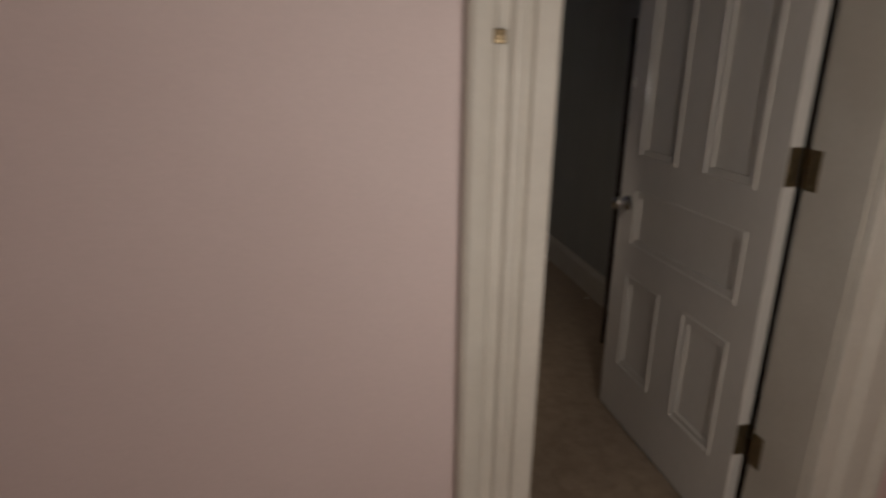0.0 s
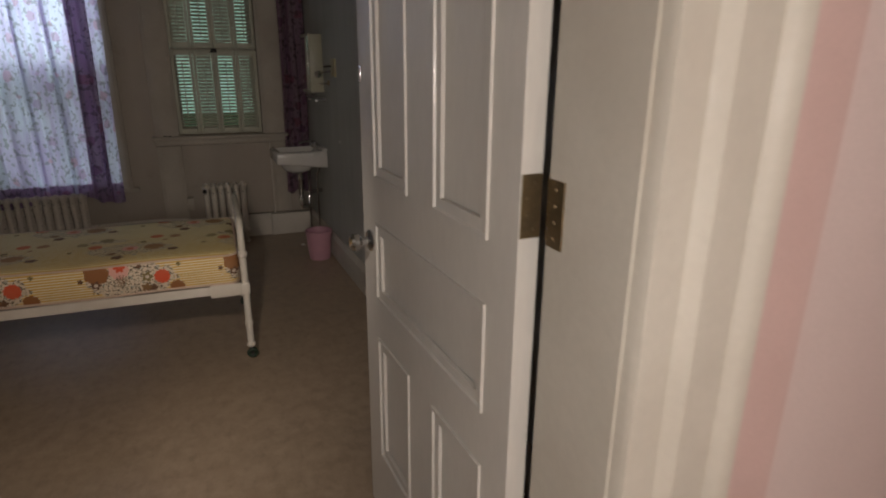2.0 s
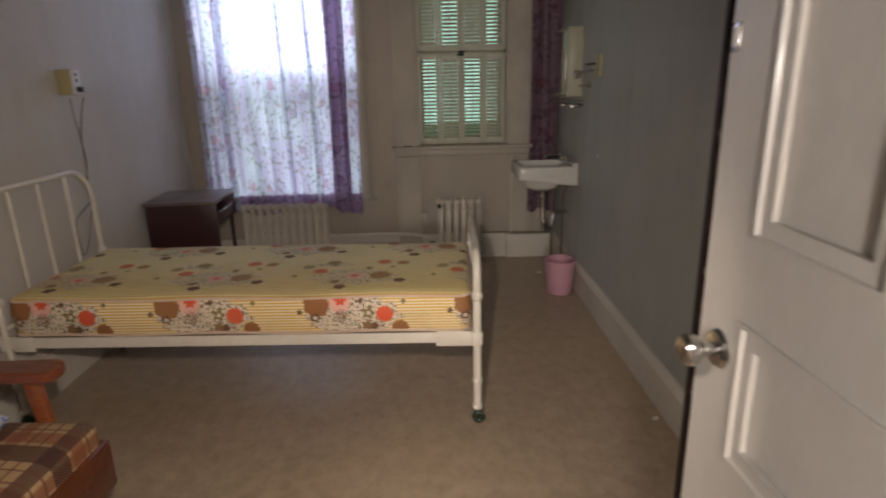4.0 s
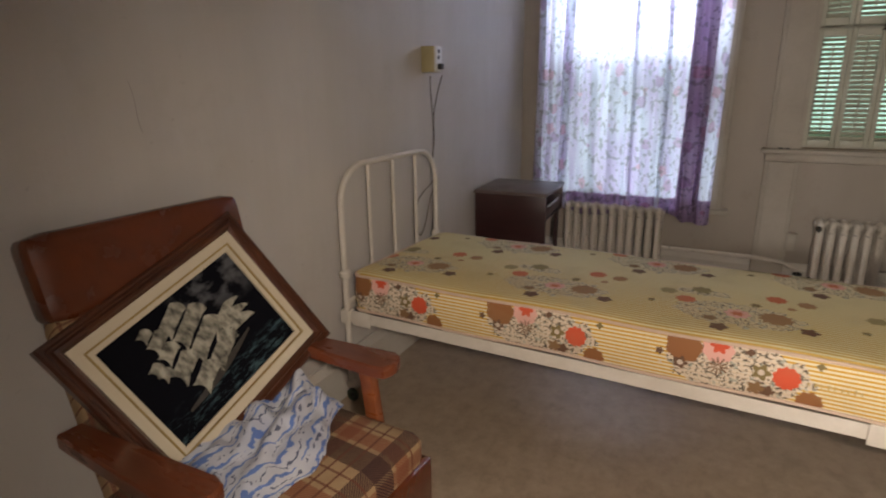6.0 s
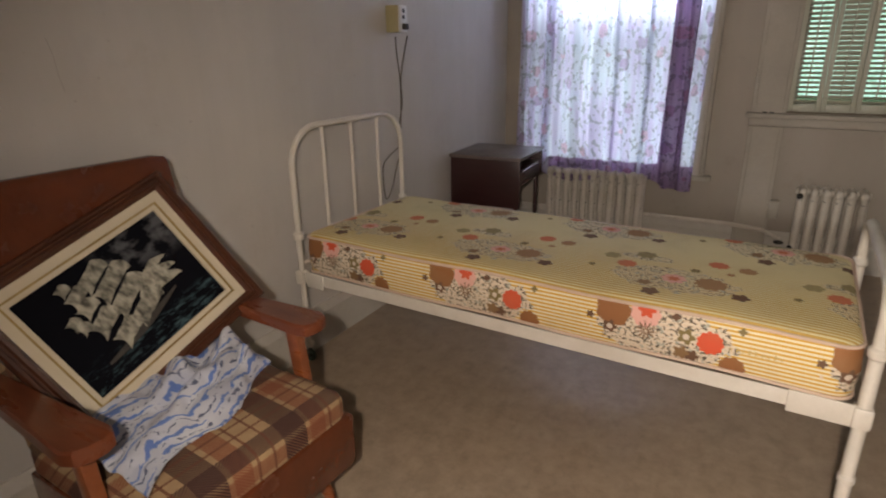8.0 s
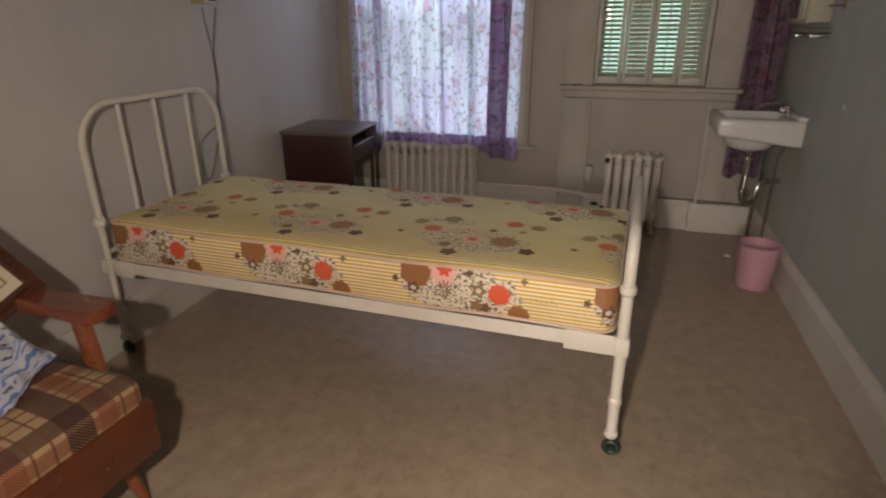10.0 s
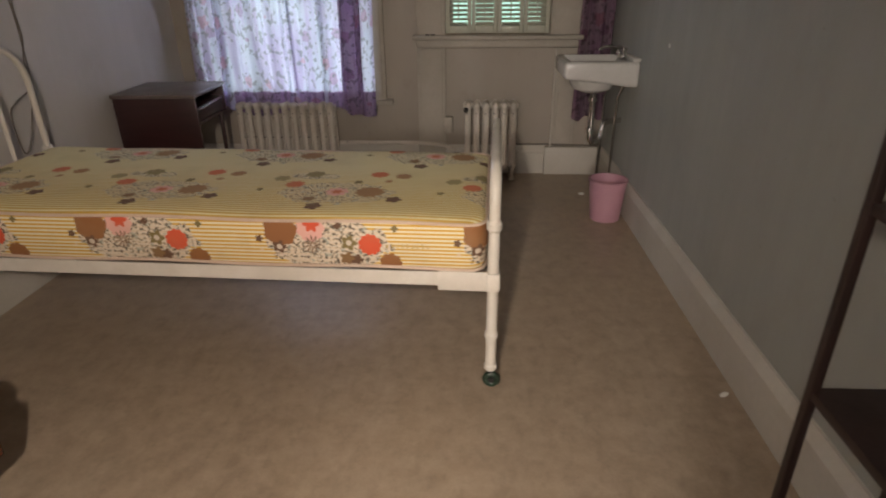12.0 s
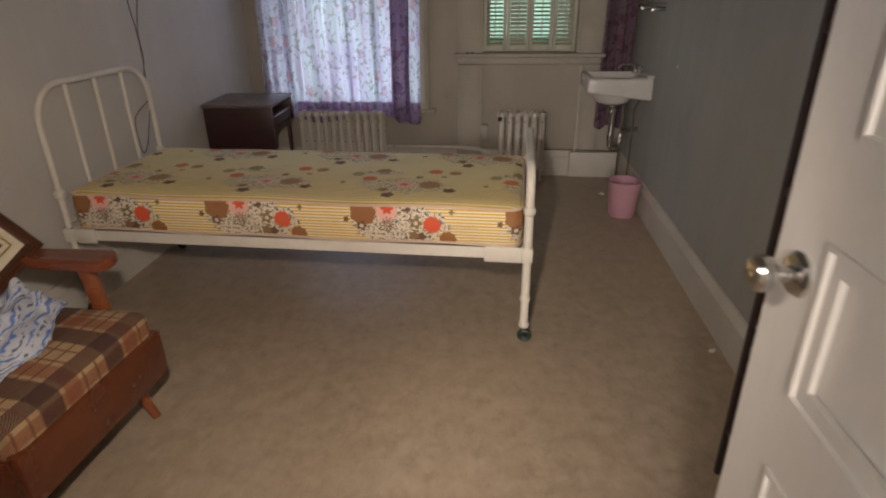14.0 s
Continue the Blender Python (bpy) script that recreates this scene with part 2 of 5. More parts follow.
def ticking(top):
    """Printed mattress cloth: yellow stripes with bunches of flowers."""
    n = Nodes("mattress_print_top" if top else "mattress_print_side")
    x, y, z = n.xyz()
    s = n.math("SUBTRACT", y, 0.0) if top else z
    stripe = n.ramp(n.math("SINE", n.math("MULTIPLY", s, 2 * math.pi / (0.0150 if top else 0.0128))), -0.15, 0.15)
    if top:
        fade = n.ramp(y, 0.14, 0.50)
        stripe = n.math("MULTIPLY", stripe, n.math("SUBTRACT", 1.0, n.math("MULTIPLY", fade, 0.8)))
        c = n.mix(stripe, (0.72, 0.64, 0.38), (0.50, 0.28, 0.02))
        c = n.mix(n.math("MULTIPLY", n.ramp(n.noise(2.2), 0.3, 0.7), 0.3), c, (0.58, 0.53, 0.25))
        row = n.math("FLOOR", n.math("DIVIDE", y, 0.44))
        u = n.math("MULTIPLY", n.math("FRACT", n.math("ADD", n.math("DIVIDE", n.math("ADD", x, 0.102), PERIOD), n.math("MULTIPLY", row, 0.53))), PERIOD)
        v = n.math("MULTIPLY", n.math("FRACT", n.math("DIVIDE", y, 0.44)), 0.44)
        c = sprigs(n, u, v, c, (0.29, 0.20), (0.19, 0.10), 0.32, 0.05)
        c = sprigs(n, u, v, c, (0.17, 0.37), (0.09, 0.034), 0.32, 0.05)
        for at, r, col, p in (((0.400, 0.215), 0.047, (0.30, 0.15, 0.055), 11), ((0.290, 0.210), 0.037, PALE, 8), ((0.290, 0.210), 0.018, (0.54, 0.13, 0.05), 6), ((0.125, 0.275), 0.032, (0.56, 0.13, 0.05), 9),
                              ((0.060, 0.335), 0.028, (0.30, 0.24, 0.10), 6), ((0.022, 0.215), 0.012, OLIVE, 5), ((0.245, 0.078), 0.026, DARKB, 5), ((0.400, 0.405), 0.032, (0.56, 0.13, 0.05), 9), ((0.490, 0.390), 0.028, (0.34, 0.16, 0.06), 8),
                              ((0.490, 0.148), 0.025, DARKB, 5), ((0.165, 0.395), 0.034, (0.24, 0.19, 0.075), 7), ((0.215, 0.140), 0.020, (0.20, 0.10, 0.035), 5), ((0.340, 0.315), 0.016, OLIVE, 6), ((0.445, 0.330), 0.013, (0.34, 0.16, 0.06), 6)):
            c = flower(n, u, v, c, at, r, col, p, 0.16 if col == DARKB else 0.20 if r < 0.027 else 0.11)
    else:
        c = n.mix(stripe, (0.74, 0.67, 0.48), (0.60, 0.33, 0.015))
        u = n.math("MULTIPLY", n.math("FRACT", n.math("DIVIDE", n.math("ADD", x, 0.045), PERIOD)), PERIOD)
        v = n.math("SUBTRACT", z, 0.435)
        c = sprigs(n, u, v, c, (0.255, 0.072), (0.20, 0.085))
        for at, r, col, p in (((0.105, 0.122), 0.052, BROWN, 7), ((0.200, 0.130), 0.043, PALE, 9), ((0.203, 0.142), 0.022, RED, 6), ((0.383, 0.080), 0.035, RED, 11), ((0.445, 0.018), 0.034, BROWN, 9),
                              ((0.338, 0.026), 0.018, DARKB, 5), ((0.308, 0.030), 0.020, (0.20, 0.10, 0.035), 5), ((0.318, 0.085), 0.022, OLIVE, 5), ((0.318, 0.085), 0.009, (0.6, 0.5, 0.4), 0), ((0.098, 0.066), 0.019, DARKB, 5), ((0.098, 0.066), 0.009, (0.6, 0.5, 0.4), 0),
                              ((0.036, 0.092), 0.011, DARKB, 5), ((0.46, 0.134), 0.010, OLIVE, 4), ((0.285, 0.138), 0.011, DARKB, 4)):
            c = flower(n, u, v, c, at, r, col, p, 0.22 if r < 0.03 else 0.06)
        c = flower(n, u, v, c, (0.205, 0.076), 0.017, (0.16, 0.07, 0.035), 11, 0.85, 0.004)
    c = n.mix(0.07, c, (0.60, 0.50, 0.30))
    c = n.mix(n.math("MULTIPLY", n.ramp(n.noise(7, 4), 0.52, 0.75), 0.22), c, (0.33, 0.25, 0.13))
    n.set(Base_Color=c, Roughness=0.78)
    n.bump(n.math("ADD", n.noise(14, 3), n.math("MULTIPLY", n.noise(420, 2), 0.25)), 0.25, 0.008)
    return n.mat


TICK_TOP, TICK_SIDE = ticking(True), ticking(False)
PIPING = surface("mattress_piping", (0.66, 0.50, 0.38), (0.56, 0.41, 0.30), 12, 200, 0.8)


def curtain_material(name, dense=None):
    """Thin printed cotton: sprigs of leaves and mauve roses on white, light shines through."""
    n = Nodes(name)
    x, y, z = n.xyz(n.coord.outputs["UV"])
    vec = n.join(x, y)
    cell = n.voronoi(8.0, vec, rand=0.7)
    tint = n.voronoi(8.0, vec, out="Color", rand=0.7)
    wob = n.math("MULTIPLY", n.noise(26, 2, 0.5, vec), 0.42)
    c = n.mix(n.ramp(n.noise(4, 2, 0.5, vec, (3.2, 0.5, 1)), 0.40, 0.62), (0.70, 0.735, 0.83), (0.60, 0.54, 0.72))
    bloom = n.math("LESS_THAN", n.math("ADD", cell, wob), 0.52)
    c = n.mix(n.math("MULTIPLY", bloom, 0.85), c, n.mix(n.ramp(tint, 0.3, 0.7), (0.62, 0.42, 0.52), (0.48, 0.38, 0.56)))
    leaf = n.math("MULTIPLY", n.math("GREATER_THAN", n.noise(27, 2, 0.5, n.join(y, x)), 0.565), n.math("LESS_THAN", cell, 0.70))
    c = n.mix(n.math("MULTIPLY", leaf, 0.62), c, (0.24, 0.26, 0.26))
    # multiplies the print darker, for light held back by layers or shade
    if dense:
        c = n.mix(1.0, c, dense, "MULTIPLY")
    diffuse, through_cloth = n.nt.nodes.new("ShaderNodeBsdfDiffuse"), n.nt.nodes.new("ShaderNodeBsdfTranslucent")
    mixer = n.nt.nodes.new("ShaderNodeMixShader")
    mixer.inputs[0].default_value = 0.38 if dense else 0.55
    for s in (diffuse, through_cloth):
        n.put(s.inputs["Color"], c)
    n.nt.links.new(diffuse.outputs[0], mixer.inputs[1])
    n.nt.links.new(through_cloth.outputs[0], mixer.inputs[2])
    # the open weave lets a little of the view through
    clear, weave = n.nt.nodes.new("ShaderNodeBsdfTransparent"), n.nt.nodes.new("ShaderNodeMixShader")
    weave.inputs[0].default_value = 0.0 if dense else 0.04
    n.nt.links.new(mixer.outputs[0], weave.inputs[1])
    n.nt.links.new(clear.outputs[0], weave.inputs[2])
    n.nt.links.new(weave.outputs[0], n.out.inputs[0])
    return n.mat


CURTAIN, CURTAIN_DENSE = curtain_material("curtain_print"), curtain_material("curtain_print_doubled_dim", (0.55, 0.41, 0.53))
# sink-side copy of the print, its backlit shade put into the colour
CURTAIN_SHADED = curtain_material("curtain_print_shaded", (0.40, 0.27, 0.29))


def glass_material():
    n = Nodes("window_glass")
    return n.set(Base_Color=(0.95, 0.98, 0.97), Roughness=0.02, Transmission_Weight=1.0, IOR=1.45)


GLASS = glass_material()


def backdrop_material():
    """Trees seen through the windows, out of focus, their sunlight given as emission."""
    n = Nodes("garden_backdrop")
    big = n.ramp(n.noise(0.8, 4, 0.6), 0.34, 0.66)
    small = n.ramp(n.noise(4.5, 4, 0.7), 0.35, 0.7)
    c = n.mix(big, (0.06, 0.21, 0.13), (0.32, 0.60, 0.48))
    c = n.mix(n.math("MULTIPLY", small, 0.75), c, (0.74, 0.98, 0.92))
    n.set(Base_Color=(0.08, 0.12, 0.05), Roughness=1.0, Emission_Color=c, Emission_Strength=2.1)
    return n.mat


BACKDROP = backdrop_material()


# ---------------------------------------------------------------- mesh helpers
def box(bm, x0, x1, y0, y1, z0, z1, bevel=0.0, seg=2):
    made = bmesh.ops.create_cube(bm, size=1, matrix=Matrix.LocRotScale(((x0 + x1) / 2, (y0 + y1) / 2, (z0 + z1) / 2), None, (abs(x1 - x0), abs(y1 - y0), abs(z1 - z0))))
    if bevel:
        vs = set(made["verts"])
        es = [e for e in bm.edges if e.verts[0] in vs and e.verts[1] in vs]
        bmesh.ops.bevel(bm, geom=es, offset=bevel, segments=seg, affect="EDGES", profile=0.5)
    return bm


def cyl(bm, a, b, r0, r1=None, seg=14):
    a, b = Vector(a), Vector(b)
    m = Matrix.Translation((a + b) / 2) @ (b - a).to_track_quat("Z", "Y").to_matrix().to_4x4()
    bmesh.ops.create_cone(bm, cap_ends=True, segments=seg, radius1=r0, radius2=r0 if r1 is None else r1, depth=(b - a).length, matrix=m)
    return bm


def ball(bm, c, r, s=(1, 1, 1), seg=12):
    bmesh.ops.create_uvsphere(bm, u_segments=seg, v_segments=max(6, seg // 2 + 2), radius=r, matrix=Matrix.LocRotScale(c, None, s))
    return bm


def ring(bm, c, r, t, axis="Z", seg=20, sides=8):
    """A torus round one axis."""
    turn = {"Z": Matrix(), "X": Matrix.Rotation(math.pi / 2, 4, "Y"), "Y": Matrix.Rotation(math.pi / 2, 4, "X")}[axis]
    rows = []
    for i in range(seg):
        a = 2 * math.pi * i / seg
        rows.append([bm.verts.new(Vector(c) + turn @ Vector(((r + t * math.cos(b)) * math.cos(a), (r + t * math.cos(b)) * math.sin(a), t * math.sin(b)))) for b in (2 * math.pi * j / sides for j in range(sides))])
    for i in range(seg):
        for j in range(sides):
            bm.faces.new((rows[i][j], rows[(i + 1) % seg][j], rows[(i + 1) % seg][(j + 1) % sides], rows[i][(j + 1) % sides]))
    return bm


def sweep(bm, pts, r, seg=10):
    """A tube of radius r along a line of points."""
    pts = [Vector(p) for p in pts]
    rows, side = [], None
    for i, p in enumerate(pts):
        d = (pts[min(i + 1, len(pts) - 1)] - pts[max(i - 1, 0)]).normalized()
        if side is None:
            side = d.orthogonal().normalized()
        side = (side - d * side.dot(d)).normalized()
        up = d.cross(side)
        rows.append([bm.verts.new(p + r * (math.cos(a) * side + math.sin(a) * up)) for a in (2 * math.pi * j / seg for j in range(seg))])
    for a, b in zip(rows, rows[1:]):
        for j in range(seg):
            bm.faces.new((a[j], a[(j + 1) % seg], b[(j + 1) % seg], b[j]))
    bm.faces.new(rows[0][::-1])
    bm.faces.new(rows[-1])
    return bm


def lathe(bm, profile, c=(0, 0, 0), seg=24, turn=None):
    """Turns (radius, height) pairs round the z axis at c."""
    turn = turn or Matrix()
    rows = [[bm.verts.new(Vector(c) + turn @ Vector((r * math.cos(a), r * math.sin(a), h))) for a in (2 * math.pi * j / seg for j in range(seg))] for r, h in profile]
    for a, b in zip(rows, rows[1:]):
        for j in range(seg):
            bm.faces.new((a[j], a[(j + 1) % seg], b[(j + 1) % seg], b[j]))
    bm.faces.new(rows[0][::-1])
    bm.faces.new(rows[-1])
    return bm


def moulded(bm, profile, length, m):
    """A length of moulding: a profile of (out, up) pairs drawn along local x, placed by m."""
    rows = [[bm.verts.new(m @ Vector((x, a, b))) for a, b in profile] for x in (0, length)]
    k = len(profile)
    for j in range(k):
        bm.faces.new((rows[0][j], rows[0][(j + 1) % k], rows[1][(j + 1) % k], rows[1][j]))
    bm.faces.new(rows[0][::-1])
    bm.faces.new(rows[1])
    return bm


def mesh_of(name, bm, material, smooth=30):
    bmesh.ops.recalc_face_normals(bm, faces=bm.faces)
    me = bpy.data.meshes.new(name)
    limit = radians(smooth)
    for e in bm.edges:
        e.smooth = len(e.link_faces) == 2 and e.calc_face_angle(0) < limit
    for f in bm.faces:
        f.smooth = True
    bm.to_mesh(me)
    bm.free()
    me.materials.append(material)
    return me


def part(name, bm, material, parent=None, label="", m=None):
    """Links a bmesh as one mesh object, under its thing."""
    ob = new(name, mesh_of(name, bm, material))
    ob.parent = parent
    if m is not None:
        ob.matrix_basis = m
    return tagged(ob, label)


def thing(name, m, label, category, group="", kind=""):
    ob = new(name)
    ob.empty_display_size = 0.1
    ob.matrix_basis = m
    return tagged(ob, label, category, group, kind)


def structure(name, bm, material, label, category):
    return tagged(part(name, bm, material), label, category, kind="structure")


B = bmesh.new

# ---------------------------------------------------------------- room and hall
WX, EX, NY, SY, HY, TOP = -1.18, 1.68, 6.17, 1.56, 1.36, 2.85
D0, D1, DH = 0.380, 1.185, 2.06          # door opening
A0, A1, AB, AT = -0.93, 0.11, 0.53, 2.36  # window 1 opening
C0, C1, CB, CT = 0.61, 1.28, 0.93, 2.36   # window 2 opening

structure("floor", box(B(), WX - 0.2, EX + 0.2, HY, NY + 0.30, -0.12, 0), FLOOR, "worn mottled brown linoleum floor of the bedroom", "floor")
structure("floor_hall", box(B(), -2.75, 3.35, -1.05, HY, -0.12, 0), FLOOR, "worn mottled brown linoleum floor of the hall", "floor")
structure("ceiling", box(B(), WX - 0.2, EX + 0.2, HY, NY + 0.30, TOP, TOP + 0.12), CEIL, "plain off-white plaster ceiling of the bedroom", "ceiling")
structure("ceiling_hall", box(B(), -2.75, 3.35, -1.05, HY, TOP, TOP + 0.12), CEIL, "plain off-white plaster ceiling of the hall", "ceiling")

bm = B()
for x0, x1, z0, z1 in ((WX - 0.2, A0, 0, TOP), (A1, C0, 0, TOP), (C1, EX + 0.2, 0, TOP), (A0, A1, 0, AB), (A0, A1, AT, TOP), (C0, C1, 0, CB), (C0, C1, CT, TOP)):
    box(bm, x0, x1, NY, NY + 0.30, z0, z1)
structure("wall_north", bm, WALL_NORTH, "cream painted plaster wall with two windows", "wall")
structure("wall_west", box(B(), WX - 0.2, WX, SY, NY, 0, TOP), WALL, "faded cream painted wall beside the bed", "wall")
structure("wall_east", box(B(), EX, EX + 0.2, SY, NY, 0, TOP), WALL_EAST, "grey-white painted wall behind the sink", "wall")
for nm, y0, y1, mt, lb in (("wall_south", HY + 0.13, SY, WALL, "cream painted wall round the doorway"), ("wall_hall", HY, HY + 0.13, PINK, "pale pink painted hall wall with crayon marks")):
    bm = B()
    for x0, x1, z0, z1 in ((-2.6 if y0 == HY else WX - 0.2, D0 - 0.02, 0, TOP), (D1 + 0.02, 3.2 if y0 == HY else EX + 0.2, 0, TOP), (D0 - 0.02, D1 + 0.02, DH + 0.02, TOP)):
        box(bm, x0, x1, y0, y1, z0, z1)
    structure(nm, bm, mt, lb, "wall")
structure("wall_hall_south", box(B(), -2.6, 3.2, -1.05, -0.9, 0, TOP), PINK, "plain pink painted hall wall", "wall")
structure("wall_hall_west", box(B(), -2.75, -2.6, -0.9, HY, 0, TOP), PINK, "plain pink end wall of the hall", "wall")
structure("wall_hall_east", box(B(), 3.2, 3.35, -0.9, HY, 0, TOP), PINK, "plain pink end wall of the hall", "wall")

# baseboards with a moulded cap
SKIRT = [(0, 0), (0.022, 0), (0.022, 0.145), (0.028, 0.15), (0.028, 0.165), (0.016, 0.185), (0.010, 0.20), (0, 0.20)]


def skirting(name, length, m, label):
    structure(name, moulded(B(), SKIRT, length, m), TRIM, label, "baseboard")


skirting("baseboard_east", NY - SY, pose(EX, SY, 0, 0, 0, 90), "white painted moulded baseboard along the grey wall")
skirting("baseboard_west", NY - SY, pose(WX, NY, 0, 0, 0, -90), "white painted moulded baseboard behind the bed")
skirting("baseboard_north", 1.60, pose(0.42, NY, 0, 0, 0, 180), "white painted moulded baseboard under the window")
skirting("baseboard_alcove", 0.70, pose(1.30, NY, 0, 0, 0, 180), "white painted baseboard behind the small radiator")
skirting("baseboard_hall", 1.9, pose(3.2, HY, 0, 0, 0, 180), "white painted baseboard of the hall")
structure("plinth", box(B(), 1.29, EX - 0.03, NY - 0.055, NY, 0, 0.195, 0.006), TRIM, "cream painted wooden plinth block under the sink", "trim")

# door lining and moulded casings
lining = thing("door_lining", pose(0, 0, 0), "white painted wooden lining of the doorway", "door frame", kind="structure")
part("jamb", box(B(), D0 - 0.02, D0, HY, SY, 0, DH + 0.02), TRIM, lining)
part("jamb", box(B(), D1, D1 + 0.02, HY, SY, 0, DH + 0.02), TRIM, lining)
part("head", box(B(), D0, D1, HY, SY, DH, DH + 0.02), TRIM, lining)
part("stop", box(B(), D0, D0 + 0.012, SY - 0.10, SY - 0.055, 0, DH - 0.012), TRIM, lining)
part("stop", box(B(), D0, D1, SY - 0.10, SY - 0.055, DH - 0.012, DH), TRIM, lining)

# the casing on the hinge side of the hall is wider, with a flat band between two beads
CASING_WIDE = [(0, 0), (0.020, 0), (0.030, 0.004), (0.030, 0.014), (0.016, 0.022), (0.014, 0.078), (0.020, 0.086), (0.034, 0.096), (0.034, 0.110), (0.020, 0.118), (0.018, 0.185), (0.030, 0.194), (0.036, 0.205), (0.036, 0.222), (0.022, 0.236), (0.010, 0.250), (0, 0.250)]
CASING = [(0, 0), (0.020, 0), (0.024, 0.006), (0.024, 0.05), (0.014, 0.056), (0.014, 0.066), (0.026, 0.074), (0.026, 0.094), (0.016, 0.102), (0.016, 0.125), (0.030, 0.135), (0.036, 0.150), (0.036, 0.176), (0.026, 0.188), (0, 0.188)]


def casing(name, side):
    """Moulded casing of the doorway: two uprights and a head; side -1 faces the hall, 1 the room."""
    y = HY if side < 0 else SY
    ob = thing(name, pose(0, 0, 0), "white painted moulded wooden door casing", "door frame", kind="structure")
    up = Matrix.Rotation(-math.pi / 2, 4, "Y")
    for nm, x, flip in (("casing_left", D0 - 0.004, -1), ("casing_right", D1 + (0.004 if side < 0 else 0.045), 1)):
        m = Matrix.Translation((x, y, 0)) @ Matrix(((0, 0, flip, 0), (0, side, 0, 0), (1, 0, 0, 0), (0, 0, 0, 1)))
        part(nm, moulded(B(), CASING_WIDE if side < 0 and flip > 0 else CASING, DH + 0.19, m), TRIM, ob)
    m = Matrix.Translation((D0 - 0.004, y, DH + 0.004)) @ Matrix(((1, 0, 0, 0), (0, side, 0, 0), (0, 0, 1, 0), (0, 0, 0, 1)))
    part("casing_head", moulded(B(), CASING, D1 - D0 + 0.008, m), TRIM, ob)


casing("door_casing_hall", -1)
casing("door_casing_room", 1)
structure("painted_edge", box(B(), 1.439, 1.560, HY - 0.003, HY, 0.2, TOP), RED_PAINT, "broad faded red painted band beside the casing", "trim")

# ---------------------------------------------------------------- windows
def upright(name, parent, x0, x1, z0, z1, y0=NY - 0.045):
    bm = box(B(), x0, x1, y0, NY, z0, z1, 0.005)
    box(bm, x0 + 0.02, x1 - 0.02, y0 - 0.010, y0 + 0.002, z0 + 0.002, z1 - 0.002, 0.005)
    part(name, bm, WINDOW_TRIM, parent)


def sash(parent, x0, x1, z0, z1, bars):
    """A wooden sash with its panes, in the depth of the wall."""
    y0, y1, w = NY + 0.14, NY + 0.18, 0.045
    bm = B()
    for a, b, c, d in ((x0, x0 + w, z0, z1), (x1 - w, x1, z0, z1), (x0 + w, x1 - w, z0, z0 + w), (x0 + w, x1 - w, z1 - w, z1)):
        box(bm, a, b, y0, y1, c, d, 0.004)
    part("window_frame", bm, WINDOW_TRIM, parent)
    for i in range(bars):
        a, b = x0 + w + (x1 - x0 - 2 * w) * i / bars, x0 + w + (x1 - x0 - 2 * w) * (i + 1) / bars
        g = part("pane", box(B(), a + 0.002, b - 0.002, y0 + 0.018, y0 + 0.022, z0 + w, z1 - w), GLASS, parent, "clear glass pane")
        g.visible_shadow = False
        if i:
            part("glazing_bar", box(B(), a - 0.008, a + 0.008, y0 + 0.004, y0 + 0.036, z0 + w, z1 - w), WINDOW_TRIM, parent)


window_1 = thing("window_1", pose(0, 0, 0), "tall window with white casing behind a printed curtain", "window", kind="structure")
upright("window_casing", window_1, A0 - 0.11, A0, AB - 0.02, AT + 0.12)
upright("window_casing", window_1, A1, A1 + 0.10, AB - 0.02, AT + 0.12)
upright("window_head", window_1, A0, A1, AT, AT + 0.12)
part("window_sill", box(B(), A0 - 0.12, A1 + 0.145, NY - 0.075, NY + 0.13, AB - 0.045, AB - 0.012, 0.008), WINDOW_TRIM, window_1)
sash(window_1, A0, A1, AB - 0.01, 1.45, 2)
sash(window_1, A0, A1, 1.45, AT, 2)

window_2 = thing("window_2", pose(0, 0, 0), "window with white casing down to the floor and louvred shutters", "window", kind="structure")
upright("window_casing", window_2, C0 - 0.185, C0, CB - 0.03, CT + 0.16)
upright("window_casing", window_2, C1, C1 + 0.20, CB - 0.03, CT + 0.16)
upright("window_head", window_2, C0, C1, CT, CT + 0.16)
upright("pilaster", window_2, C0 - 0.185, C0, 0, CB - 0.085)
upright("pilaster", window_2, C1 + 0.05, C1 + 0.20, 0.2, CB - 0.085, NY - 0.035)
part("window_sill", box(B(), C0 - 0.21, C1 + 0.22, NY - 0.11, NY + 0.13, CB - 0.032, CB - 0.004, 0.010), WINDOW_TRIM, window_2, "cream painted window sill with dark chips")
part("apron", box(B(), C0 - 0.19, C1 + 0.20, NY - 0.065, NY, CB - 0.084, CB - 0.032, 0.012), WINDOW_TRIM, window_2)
part("dirt_line", box(B(), C0 - 0.02, C1 - 0.03, NY - 0.012, NY + 0.018, CB - 0.0045, CB - 0.0005), surface("sill_dirt", (0.11, 0.075, 0.045), (0.22, 0.17, 0.11), 24, 120, 0.9), window_2, "crumbled brown dirt along the sill")
sash(window_2, C0, C1, CB - 0.002, 1.62, 2)
sash(window_2, C0, C1, 1.62, CT, 2)


def slat_mesh(w):
    bm = B()
    prof = [(-0.015, 0.0), (-0.009, 0.0026), (0.009, 0.0026), (0.015, 0.0), (0.009, -0.0026), (-0.009, -0.0026)]
    return mesh_of("slat", moulded(bm, prof, w, Matrix.Translation((-w / 2, 0, 0))), SHUTTER)


